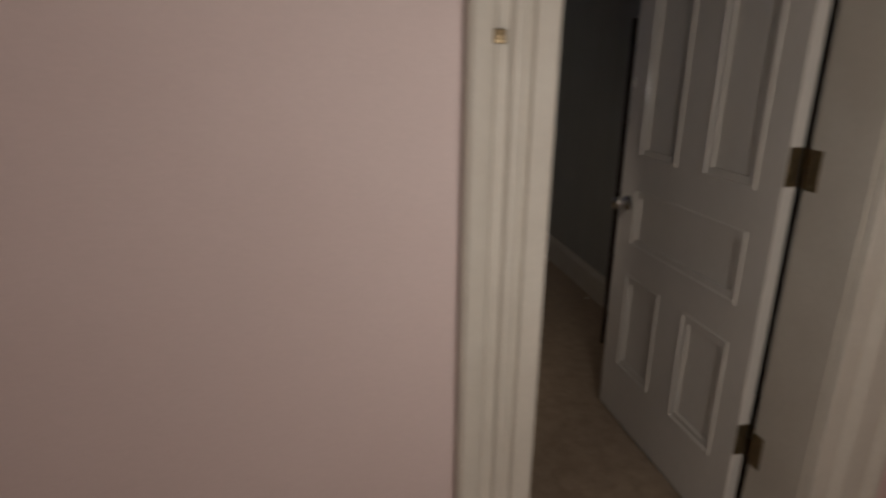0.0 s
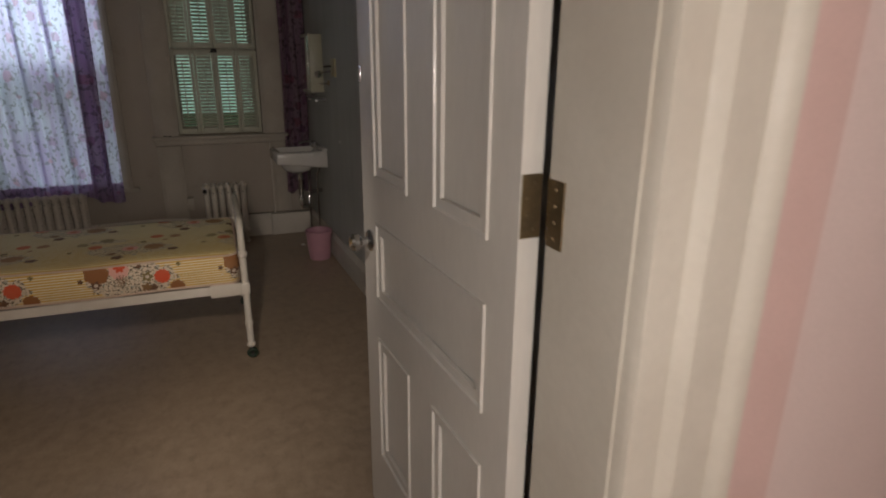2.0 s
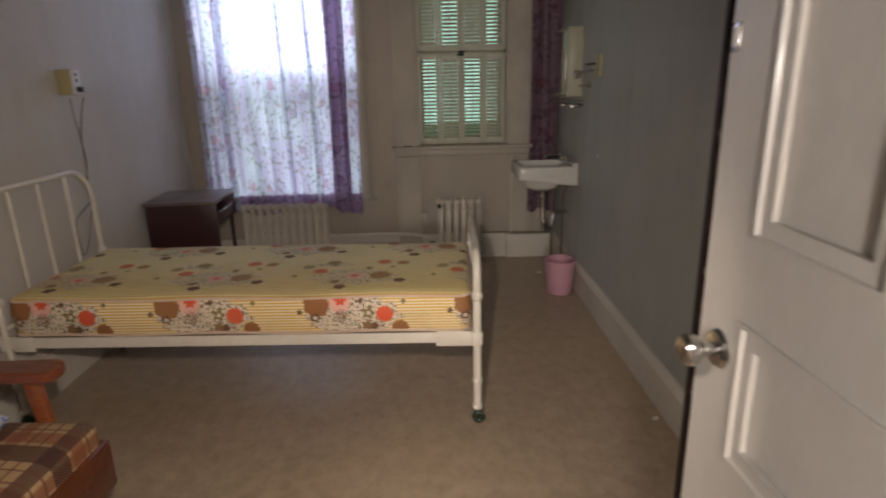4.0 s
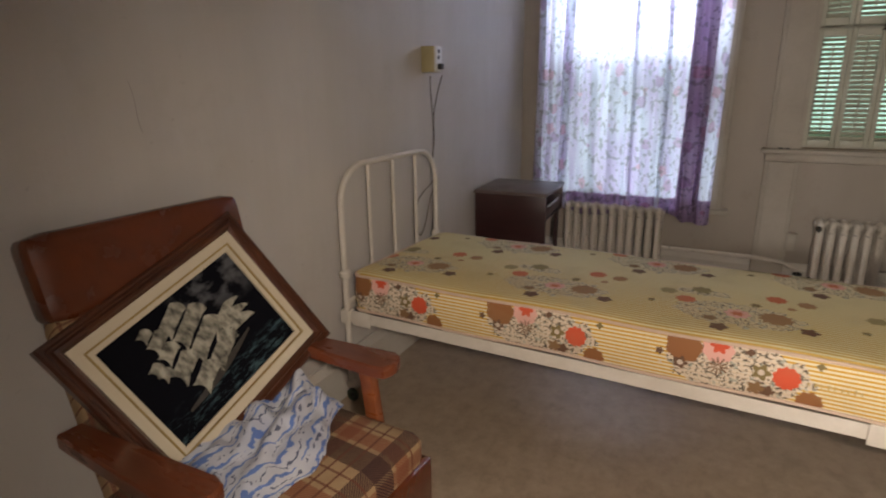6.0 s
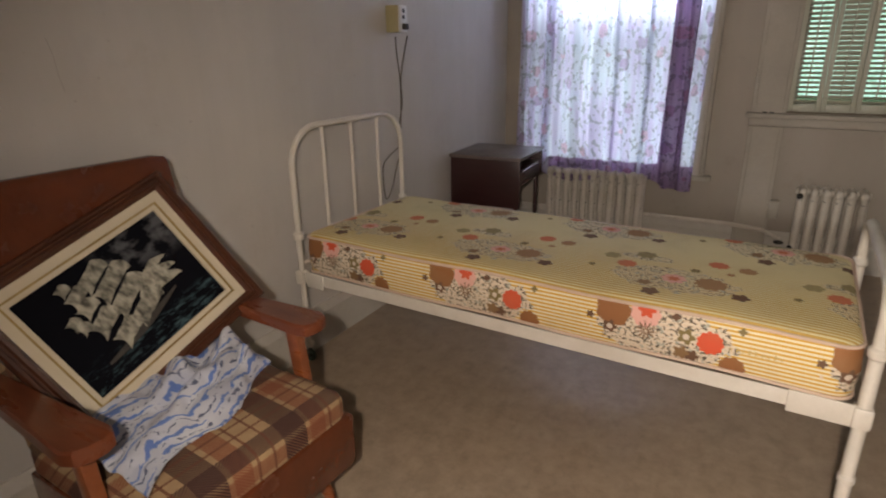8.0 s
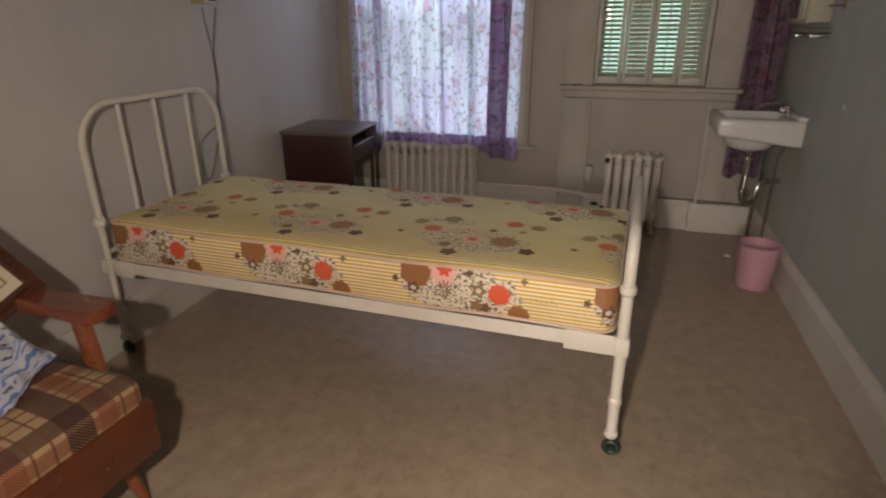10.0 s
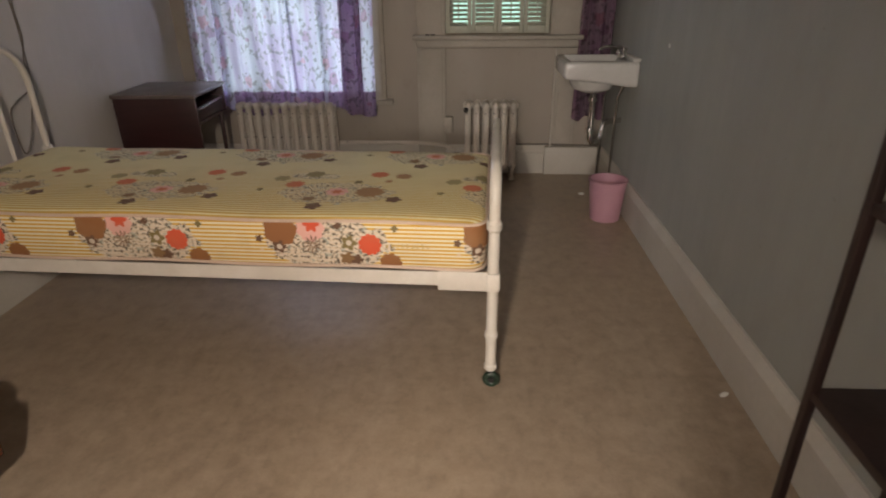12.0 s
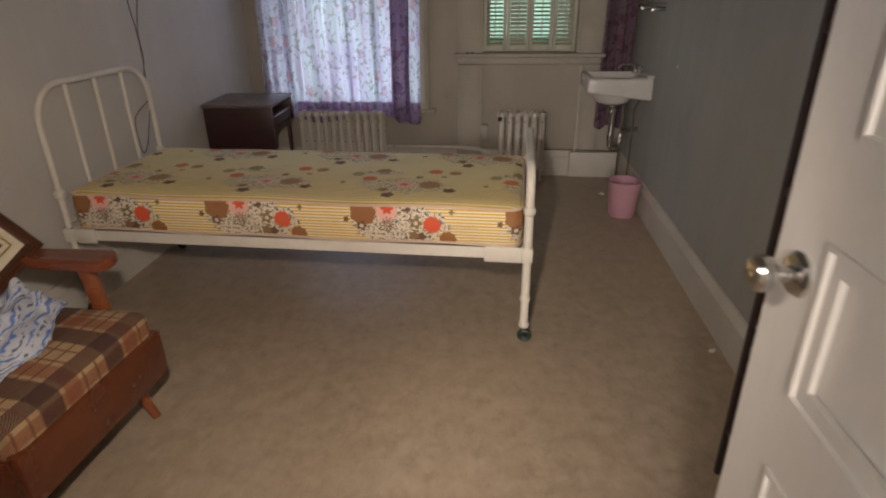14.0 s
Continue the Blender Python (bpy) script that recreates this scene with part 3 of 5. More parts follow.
def shutter(x0, x1, z0, z1, tilt, label, y=NY + 0.035):
    """One louvred leaf: stiles, rails, tilting slats and the rod that moves them."""
    ob = thing("louvred_shutter", pose(x0, y, z0), label, "shutter", "shutters of the windows")
    w, h, s = x1 - x0, z1 - z0, 0.026
    for nm, a, b, c, d in (("stile", 0.001, s, 0, h), ("stile", w - s, w - 0.001, 0, h), ("rail", s, w - s, 0, 0.045), ("rail", s, w - s, h - 0.045, h)):
        part(nm, box(B(), a, b, -0.013, 0.013, c, d, 0.003), SHUTTER, ob)
    me = slat_mesh(w - 2 * s - 0.003)
    n = int((h - 0.09) / 0.0265)
    for i in range(n):
        sl = new("slat", me)
        sl.parent = ob
        sl.matrix_basis = pose(w / 2, 0, 0.045 + (i + 0.5) * (h - 0.09) / n, tilt)
    part("tilt_rod", box(B(), w / 2 - 0.004, w / 2 + 0.004, -0.028, -0.018, 0.08, h - 0.08, 0.002), SHUTTER, ob)


wd = (C1 - C0) / 4
for i in range(4):
    for z0, z1 in ((CB, 1.605), (1.622, CT)):
        openly = i in (0, 2) if z0 < 1.5 else i in (1, 3)
        shutter(C0 + i * wd, C0 + (i + 1) * wd, z0, z1, -34 if openly else -53, "cream louvred wooden shutter with open slats" if openly else "cream louvred wooden shutter with nearly closed slats")
edges = (A0, -0.66, -0.535, (A1 - 0.535) / 2, A1)
for i in range(4):
    shutter(edges[i], edges[i + 1], AB - 0.005, 1.46, -10 if i == 1 else 40, "cream louvred wooden shutter behind the curtain")
latch = thing("shutter_latch", pose(0.945, NY + 0.012, 1.60), "small black iron latch between the shutters", "latch")
part("plate", box(B(), -0.022, 0.022, -0.006, 0.008, -0.014, 0.020, 0.003), IRON, latch)
part("lever", cyl(B(), (0, -0.008, 0.004), (-0.035, -0.022, -0.012), 0.005, 0.004), IRON, latch)


# ---------------------------------------------------------------- curtains
def curtain(name, x0, x1, y, z0, z1, folds, depth, material, label, hem=None, lift=0.03, seed=1, pleats=()):
    """Cloth in soft folds on a rod, with a wavy lower edge; UV in metres of cloth."""
    rnd = random.Random(seed)
    phase = [rnd.uniform(0, 6.28) for _ in range(4)]
    ob = thing(name, pose(0, 0, 0), label, "curtain")

    def sheet(za, zb, rows, mat, nm, out=0.0, sa=0.0, sb=1.0):
        bm = B()
        uv = bm.loops.layers.uv.new("UVMap")
        cols, grid = max(8, int(150 * (sb - sa))), []
        for j in range(rows + 1):
            row = []
            for i in range(cols + 1):
                s = sa + (sb - sa) * i / cols
                ragged = lift * (math.sin(3.1 * s * 3.14 + phase[0]) + 0.5 * math.sin(11 * s + phase[1]))
                z = zb + (za + ragged - zb) * j / rows
                drop = (z1 - z) / (z1 - z0)
                f = folds * 2 * math.pi * s + 0.7 * math.sin(5 * s + phase[2]) + 0.25 * math.sin(3 * drop + phase[3])
                yy = y + depth * (0.55 + 0.45 * drop) * (math.sin(f) + 0.35 * math.sin(2.3 * f + 1)) - out
                xx = x0 + (x1 - x0) * s + 0.010 * math.sin(4 * drop + 7 * s)
                row.append((bm.verts.new((xx, yy, z)), ((x1 - x0) * 1.45 * s, z)))
            grid.append(row)
        for j in range(rows):
            for i in range(cols):
                q = (grid[j][i], grid[j][i + 1], grid[j + 1][i + 1], grid[j + 1][i])
                fc = bm.faces.new([v for v, _ in q])
                for lp, (_, t) in zip(fc.loops, q):
                    lp[uv].uv = t
        part(nm, bm, mat, ob)

    sheet(z0, z1, 26, material, "cloth")
    for sa, sb in pleats:
        sheet(z0 + 0.004, z1, 26, material, "pleat", 0.007, sa, sb)
    if hem:
        # doubled hem, also toned dark for the daylight that the sill blocks
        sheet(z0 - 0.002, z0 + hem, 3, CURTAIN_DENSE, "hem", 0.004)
    rod = cyl(B(), (x0 - 0.03, y, z1 + 0.004), (x1 + 0.03, y, z1 + 0.004), 0.008)
    part("rod", rod, CHROME, ob)
    return ob


curtain("curtain", -1.04, 0.158, NY - 0.115, 0.468, 2.44, 9.0, 0.022, CURTAIN, "sheer white curtain printed with mauve flowers over the window", hem=0.115, lift=0.030, seed=4, pleats=((0.0, 0.04), (0.15, 0.215), (0.545, 0.565), (0.70, 0.725)))
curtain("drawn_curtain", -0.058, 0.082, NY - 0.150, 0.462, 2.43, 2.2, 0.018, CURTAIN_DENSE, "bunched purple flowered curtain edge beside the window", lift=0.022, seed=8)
curtain("drawn_curtain", 1.450, 1.668, NY - 0.10, 0.405, 2.43, 3.2, 0.022, CURTAIN_SHADED, "purple flowered curtain drawn aside behind the sink", lift=0.012, seed=11)

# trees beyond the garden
back = structure("backdrop", box(B(), -60, 60, 60, 60.2, -6, 30), BACKDROP, "green trees beyond the windows, sunlight put in as glow", "backdrop")
structure("ground", box(B(), -200, 200, 6.5, 300, -3.2, -3.0), surface("grass", (0.06, 0.10, 0.03), (0.04, 0.07, 0.02), 2, 40, 0.9), "green lawn far below the windows", "ground")

# ---------------------------------------------------------------- door
door = thing("door_1", pose(1.206, 1.592, 0, 0, 0, 91.2), "open white five-panel wooden door with chrome knob", "door", kind="structure")
# local x runs along the leaf from the hinge, y towards the hall face
LW, T0, T1 = 0.902, 0.006, 0.048
P0, P1, P2, P3 = 0.115, 0.365, 0.525, 0.778
ROWS_Z = ((0.27, 0.70), (0.83, 1.07), (1.20, 1.90))
bm = B()
for x0, x1, z0, z1 in ((0.012, P0, 0.012, 2.045), (P3, LW, 0.012, 2.045), (P0, P3, 0.012, ROWS_Z[0][0]), (P0, P3, ROWS_Z[0][1], ROWS_Z[1][0]), (P0, P3, ROWS_Z[1][1], ROWS_Z[2][0]), (P0, P3, ROWS_Z[2][1], 2.045),
                       (P1, P2, *ROWS_Z[0]), (P1, P2, *ROWS_Z[2])):
    box(bm, x0, x1, T0, T1, z0, z1)
part("leaf", bm, DOOR, door)
BEAD = [(0, 0), (0, 0.034), (-0.010, 0.034), (-0.013, 0.026), (-0.006, 0.020), (-0.003, 0.012), (0.006, 0.008), (0.006, 0)]


def panel(x0, x1, z0, z1):
    part("panel", box(B(), x0, x1, T0 + 0.012, T1 - 0.013, z0, z1), DOOR, door)
    bm = B()
    for ax, az, bx, bz in ((x0, z0, x1, z0), (x1, z0, x1, z1), (x1, z1, x0, z1), (x0, z1, x0, z0)):
        d = Vector((bx - ax, 0, bz - az))
        ln = d.length
        d /= ln
        inward = Vector((0, -1, 0)).cross(d) * 1.0
        m = Matrix.Translation((ax, T1, az)) @ Matrix(((d.x, 0, inward.x, 0), (0, 1, 0, 0), (d.z, 0, inward.z, 0), (0, 0, 0, 1)))
        rows = []
        for end in (0, 1):
            row = []
            for o, i in BEAD:
                row.append(bm.verts.new(m @ Vector((i if end == 0 else ln - i, o, i))))
            rows.append(row)
        k = len(BEAD)
        for j in range(k):
            bm.faces.new((rows[0][j], rows[0][(j + 1) % k], rows[1][(j + 1) % k], rows[1][j]))
    part("panel_moulding", bm, DOOR, door)


for z0, z1 in (ROWS_Z[0], ROWS_Z[2]):
    panel(P0, P1, z0, z1)
    panel(P2, P3, z0, z1)
panel(P0, P3, *ROWS_Z[1])
part("free_edge", box(B(), LW, LW + 0.004, T0 + 0.001, T1 - 0.001, 0.012, 2.045, 0.001), DOOR, door)
for hz in (0.405, 1.285, 1.86):
    bm = box(B(), 0.0085, 0.0115, 0.008, 0.046, hz - 0.055, hz + 0.055)
    for sz in (-0.04, -0.013, 0.013, 0.04):
        ball(bm, (0.0085, 0.028 + 0.008 * (1 if sz * 100 % 2 else -1), hz + sz), 0.0042, (0.5, 1, 1), 8)
    h = part("hinge", bm, BRASS, door, "tarnished brass hinge leaf")
    bm = B()
    for i in range(5):
        cyl(bm, (-0.007, 0.0, hz - 0.055 + i * 0.022), (-0.007, 0.0, hz - 0.0345 + i * 0.022), 0.0065, seg=10)
    part("knuckle", bm, BRASS, h)
knob = part("door_knob", lathe(B(), [(0.033, 0), (0.033, 0.004), (0.028, 0.010), (0.012, 0.013), (0.011, 0.030), (0.016, 0.034), (0.026, 0.042), (0.027, 0.056), (0.022, 0.064), (0.010, 0.067), (0.0, 0.0672)], (0.832, T1, 1.0), 24, Matrix.Rotation(-math.pi / 2, 4, "X")), CHROME, door, "round chrome door knob")
part("keyhole", cyl(B(), (0.832, T1 + 0.066, 1.0), (0.832, T1 + 0.069, 1.0), 0.006), BRASS, knob)
part("bolt_plate", box(B(), 0.874, 0.897, T1, T1 + 0.004, 1.462, 1.505, 0.001), CHROME, door, "small chrome bolt plate")
part("bolt_inset", box(B(), 0.879, 0.892, T1 + 0.003, T1 + 0.0055, 1.470, 1.497), DOOR, door)
for hz in (0.405, 1.285, 1.86):
    hl = thing("hinge_jamb_leaf", pose(D1 - 0.002, SY, hz), "tarnished brass hinge leaf screwed to the door lining", "hinge", "hinges of the door")
    bm = box(B(), -0.001, 0.002, -0.044, -0.004, -0.055, 0.055)
    part("leaf", bm, BRASS, hl)
    for sz in (-0.04, -0.013, 0.013, 0.04):
        part("screw", ball(B(), (-0.0015, -0.022, sz), 0.004, (0.5, 1, 1), 8), BRASS, hl)


# ---------------------------------------------------------------- bed
bed = thing("bed", pose(-1.09, 3.845, 0, 0, 0, -2.4), "white enamelled iron single bed frame on casters", "bed")
BL, BW = 1.945, 0.755


def arch(x, top, r, y0=0.0, y1=BW, steps=9):
    """The bent tube of a bed end: up, round the corners and down."""
    pts = [(x, y0, 0.075), (x, y0, top - r)]
    pts += [(x, y0 + r - r * math.cos(a), top - r + r * math.sin(a)) for a in (math.pi / 2 * i / steps for i in range(1, steps + 1))]
    pts += [(x, y1 - r + r * math.sin(a), top - r + r * math.cos(a)) for a in (math.pi / 2 * i / steps for i in range(0, steps + 1))]
    return pts + [(x, y1, 0.075)]


def bed_end(name, x, top, r, tube, bars, bar_z):
    ob = part(name, sweep(B(), arch(x, top, r), tube, 14), ENAMEL, bed)
    for y in bars:
        part("bar", cyl(B(), (x, y, bar_z), (x, y, top - tube * 0.4), 0.0085, seg=10), ENAMEL, ob)
    part("cross_tube", cyl(B(), (x, 0, bar_z), (x, BW, bar_z), 0.011, seg=10), ENAMEL, ob)
    for y in (0, BW):
        for z, rr, hh in ((0.585, 0.024, 0.030), (0.205, 0.022, 0.026), (0.082, 0.022, 0.022)):
            part("collar", lathe(B(), [(rr * 0.72, -hh * 0.6), (rr, -hh * 0.3), (rr, hh * 0.3), (rr * 0.72, hh * 0.6)], (x, y, z), 16), ENAMEL, ob)
    return ob


bed_end("headboard", -0.025, 1.025, 0.155, 0.0128, (0.19, 0.375, 0.565), 0.46)
bed_end("footboard", BL, 0.745, 0.10, 0.0175, (), 0.47)
for x in (-0.025, BL):
    for y in (0, BW):
        c = part("caster", ring(B(), (x + 0.004, y - 0.002, 0.030), 0.0195, 0.0105, "Y", 22, 10), RUBBER, bed, "green-black rubber caster wheel")
        part("hub", cyl(B(), (x + 0.004, y - 0.012, 0.030), (x + 0.004, y + 0.008, 0.030), 0.010), IRON, c)
        part("stem", cyl(B(), (x, y, 0.040), (x, y, 0.080), 0.008, 0.011), IRON, c)
for y, s in ((0.0, 1), (BW, -1)):
    bm = box(B(), -0.012, BL - 0.012, y - 0.006, y - 0.001, 0.381, 0.428, 0.0015, 1)
    box(bm, -0.012, BL - 0.012, y - 0.001, y + s * 0.035, 0.381, 0.386)
    r = part("side_rail", bm, ENAMEL, bed, "cream enamelled angle-iron rail")
    for x0, x1 in ((BL - 0.17, BL - 0.008), (0.008, 0.10)):
        part("bracket", box(B(), x0, x1, y - 0.013, y - 0.006, 0.368, 0.434, 0.003), ENAMEL, r)
    for x in (-0.025, BL):
        part("rail_socket", box(B(), x - 0.022, x + 0.022, y - 0.022, y + 0.022, 0.372, 0.432, 0.006), ENAMEL, r)
bm = B()
for i in range(9):
    y = 0.06 + i * (BW - 0.12) / 8
    box(bm, 0.02, BL - 0.02, y - 0.012, y + 0.012, 0.420, 0.424)
part("spring_strips", bm, IRON, bed, "rusty iron strips under the mattress")

mattress = thing("mattress", bed.matrix_basis.copy(), "thin yellow striped mattress printed with brown and red flowers", "mattress")


def mattress_bm(x0, x1, y0, y1, z0, z1, r=0.055, nx=40, ny=18):
    """Rounded slab with a soft, slightly uneven top; returns side and top."""
    side, top = B(), B()

    def outline(inset=0.0):
        pts = []
        for cx, cy, a0 in ((x1 - r, y0 + r, -90), (x1 - r, y1 - r, 0), (x0 + r, y1 - r, 90), (x0 + r, y0 + r, 180)):
            for i in range(7):
                a = radians(a0 + 15 * i)
                pts.append((cx + (r - inset) * math.cos(a), cy + (r - inset) * math.sin(a)))
        out = []
        for i, (ax, ay) in enumerate(pts):
            bx, by = pts[(i + 1) % len(pts)]
            d = math.hypot(bx - ax, by - ay)
            k = max(1, int(d / 0.06))
            out += [(ax + (bx - ax) * j / k, ay + (by - ay) * j / k) for j in range(k)]
        return out

    levels = [(0.010, z0), (0.002, z0 + 0.014), (-0.006, (z0 + z1) / 2), (0.0, z1 - 0.014), (0.004, z1 - 0.004)]
    rows = []
    for inset, z in levels:
        rows.append([side.verts.new((x, y, z + 0.003 * math.sin(9 * x + 4 * y))) for x, y in outline(inset)])
    n = len(rows[0])
    for a, b in zip(rows, rows[1:]):
        for j in range(n):
            side.faces.new((a[j], a[(j + 1) % n], b[(j + 1) % n], b[j]))
    side.faces.new(rows[0][::-1])
    cx, cy = (x0 + x1) / 2, (y0 + y1) / 2
    shrink = (1.0, 0.985, 0.95, 0.88, 0.76, 0.6, 0.4, 0.2)
    rise = (0.0, 0.008, 0.013, 0.016, 0.018, 0.018, 0.018, 0.018)
    rows = []
    for s, h in zip(shrink, rise):
        row = []
        for x, y in outline(0.004):
            px, py = cx + (x - cx) * (1 - (1 - s) * (y1 - y0) / (x1 - x0) * 1.0) if s > 0.5 else cx + (x - cx) * s, cy + (y - cy) * s
            wave = 0.004 * math.sin(8.3 * px + 1) * math.sin(9.1 * py + 2) if h else 0
            row.append(top.verts.new((px, py, z1 - 0.004 + h + wave)))
        rows.append(row)
    for a, b in zip(rows, rows[1:]):
        for j in range(n):
            top.faces.new((a[j], a[(j + 1) % n], b[(j + 1) % n], b[j]))
    top.faces.new(rows[-1])
    edge = [(x, y, z1 - 0.004 + 0.003 * math.sin(9 * x + 4 * y)) for x, y in outline(0.001)]
    return side, top, edge


side, top, edge = mattress_bm(0.004, BL - 0.024, -0.004, BW + 0.002, 0.434, 0.592)
part("border", side, TICK_SIDE, mattress)
part("top", top, TICK_TOP, mattress)
part("piping", sweep(B(), edge + edge[:1], 0.0055, 8), PIPING, mattress)
low = [(x, y, z - 0.150) for x, y, z in edge]
part("lower_piping", sweep(B(), low + low[:1], 0.005, 8), PIPING, mattress)
# a faint brand mark that cannot be read, as strokes
bm = B()
rr = random.Random(3)
for i in range(9):
    x = 1.62 + i * 0.0155
    h = rr.uniform(0.008, 0.017)
    box(bm, x, x + 0.004, -0.0125, -0.0105, 0.508, 0.508 + h)
    if i % 2:
        box(bm, x, x + 0.011, -0.0125, -0.0105, 0.508 + h * 0.5, 0.508 + h * 0.5 + 0.003)
part("stamp", bm, surface("faded_print", (0.50, 0.34, 0.10), (0.56, 0.40, 0.15), 30, 120, 0.8), mattress, "faded unreadable brown stamp")


# ---------------------------------------------------------------- nightstand
ns = thing("nightstand", pose(-1.150, 5.255, 0, 0, 0, 3.0), "dark reddish-brown wooden nightstand with a worn grey top", "nightstand")
NW, ND = 0.445, 0.45
part("top", box(B(), -0.008, NW + 0.008, -0.008, ND + 0.008, 0.682, 0.702, 0.004), TOPWOOD, ns, "scuffed grey-brown top")
part("side_panel", box(B(), 0, NW, 0, 0.016, 0.395, 0.682, 0.002), DARKWOOD, ns)
part("side_panel", box(B(), 0, NW, ND - 0.016, ND, 0.530, 0.682, 0.002), DARKWOOD, ns)
part("back_panel", box(B(), 0, 0.012, 0.016, ND - 0.016, 0.40, 0.682), DARKWOOD, ns)
part("drawer_floor", box(B(), 0.012, NW - 0.004, 0.016, ND - 0.016, 0.530, 0.542), DARKWOOD, ns)
d = part("drawer", box(B(), 0.05, NW - 0.010, 0.02, ND - 0.02, 0.543, 0.622, 0.003), DARKWOOD, ns)
part("drawer_pull", box(B(), NW - 0.010, NW + 0.004, 0.05, ND - 0.05, 0.612, 0.620, 0.003), CHROME, d, "thin metal pull strip")
for x in (0.03, NW - 0.03):
    for y in (0.03, ND - 0.03):
        part("leg", cyl(B(), (x, y, 0.0), (x, y, 0.535), 0.011, 0.014, 10), DARKWOOD, ns)


# ---------------------------------------------------------------- radiators
def radiator_section():
    """One cast-iron section: two columns between rounded headers, across y."""
    bm = B()
    for y in (-0.045, 0.045):
        cyl(bm, (0, y, 0.10), (0, y, 0.49), 0.0205, 0.0205, 12)
    for z, r in ((0.493, 0.030), (0.098, 0.030)):
        cyl(bm, (0, -0.045, z), (0, 0.045, z), r * 0.82, seg=12)
        for y in (-0.045, 0.045):
            ball(bm, (0, y, z), r, (0.80, 0.9, 1.0), 12)
        cyl(bm, (-0.032, 0, z), (0.032, 0, z), 0.018, seg=12)
    return mesh_of("section", bm, RADIATOR)


SECTION = radiator_section()


def radiator(x, n, step, y, label):
    ob = thing("radiator", pose(x, y, 0), label, "radiator", "cast-iron radiators under the windows")
    for i in range(n):
        s = new("section", SECTION)
        s.parent = ob
        s.matrix_basis = pose((i + 0.5) * step, 0, 0)
    for i in (0, n - 1):
        for yy in (-0.045, 0.045):
            part("foot", lathe(B(), [(0.022, 0.0), (0.020, 0.012), (0.013, 0.03), (0.015, 0.095)], ((i + 0.5) * step, yy, 0), 12), RADIATOR, ob)
    return ob


radiator(-0.790, 11, 0.061, NY - 0.125, "long cream painted cast-iron column radiator under the curtain")
r2 = radiator(0.730, 6, 0.060, NY - 0.125, "small chipped cream cast-iron column radiator in the alcove")
v = part("air_valve", lathe(B(), [(0.008, -0.01), (0.016, 0), (0.016, 0.022), (0.008, 0.03)], (0.018, -0.068, 0.478), 12, Matrix.Rotation(math.pi / 2, 4, "X")), IRON, r2, "black iron valve")
v = part("supply_valve", cyl(B(), (-0.045, 0.0, 0.0), (-0.045, 0.0, 0.12), 0.013), IRON, r2, "blackened supply pipe and valve")
part("valve_body", ball(B(), (-0.045, 0, 0.10), 0.024), IRON, v)
part("valve_wheel", ring(B(), (-0.045, 0, 0.165), 0.022, 0.006), IRON, v)
part("union", cyl(B(), (-0.045, 0, 0.10), (0.01, 0, 0.10), 0.014), IRON, v)
part("air_valve_low", ball(B(), (0.012, -0.062, 0.16), 0.014), IRON, r2)

pipe = thing("heating_pipe", pose(0, 0, 0), "cream painted heating pipe along the wall to the radiator", "pipe")
part("pipe", sweep(B(), [(-0.13, NY - 0.05, 0.225), (0.42, NY - 0.05, 0.225), (0.60, NY - 0.075, 0.215), (0.683, NY - 0.125, 0.19)], 0.013, 12), RADIATOR, pipe)
pipe = thing("heating_pipe", pose(0, 0, 0), "thin painted pipe rising beside the window alcove", "pipe")
part("pipe", sweep(B(), [(1.325, NY - 0.045, 0.195), (1.325, NY - 0.045, 0.84)], 0.007, 10), TRIM, pipe)
part("pipe_run", sweep(B(), [(1.09, NY - 0.045, 0.215), (1.325, NY - 0.04, 0.212), (1.64, NY - 0.062, 0.208)], 0.006, 10), CABLE, pipe)

ob = thing("junction_box", pose(0.628, NY - 0.06, 0.345), "small cream painted junction box on the window pilaster", "socket")
part("box", box(B(), -0.025, 0.03, 0.0, 0.06, -0.055, 0.055, 0.005), WINDOW_TRIM, ob)
part("lid", box(B(), -0.020, 0.025, -0.004, 0.0, -0.048, 0.048, 0.002), WINDOW_TRIM, ob)
for x, c in ((0.50, BLACK), (0.535, BLACK)):
    ob = thing("paint_chip", pose(x, NY - 0.085, CB - 0.004), "dark chip of wood lying on the window sill", "debris", "chips on the sill")
    part("chip", box(B(), -0.014, 0.012, -0.006, 0.006, 0, 0.008, 0.002), c, ob)

# ---------------------------------------------------------------- sink corner
SX0, SX1, SY0, SY1, SZ0, SZ1 = 1.278, 1.68, 5.42, 5.80, 0.722, 0.842
sink = thing("sink", pose(0, 0, 0), "small white porcelain wall sink with chrome taps", "sink")
bm = box(B(), SX0, SX1, SY0, SY1, SZ0, SZ1, 0.018, 3)
top_face = max((f for f in bm.faces if f.normal.z > 0.9), key=lambda f: f.calc_area())
inner = bmesh.ops.inset_region(bm, faces=[top_face], thickness=0.028, depth=0.0)
cut = bmesh.ops.extrude_discrete_faces(bm, faces=[top_face])["faces"][0]
for vv in cut.verts:
    c = cut.calc_center_median()
for vv in cut.verts:
    vv.co = c + (vv.co - c) * 0.72 + Vector((-0.02, 0, -0.085))
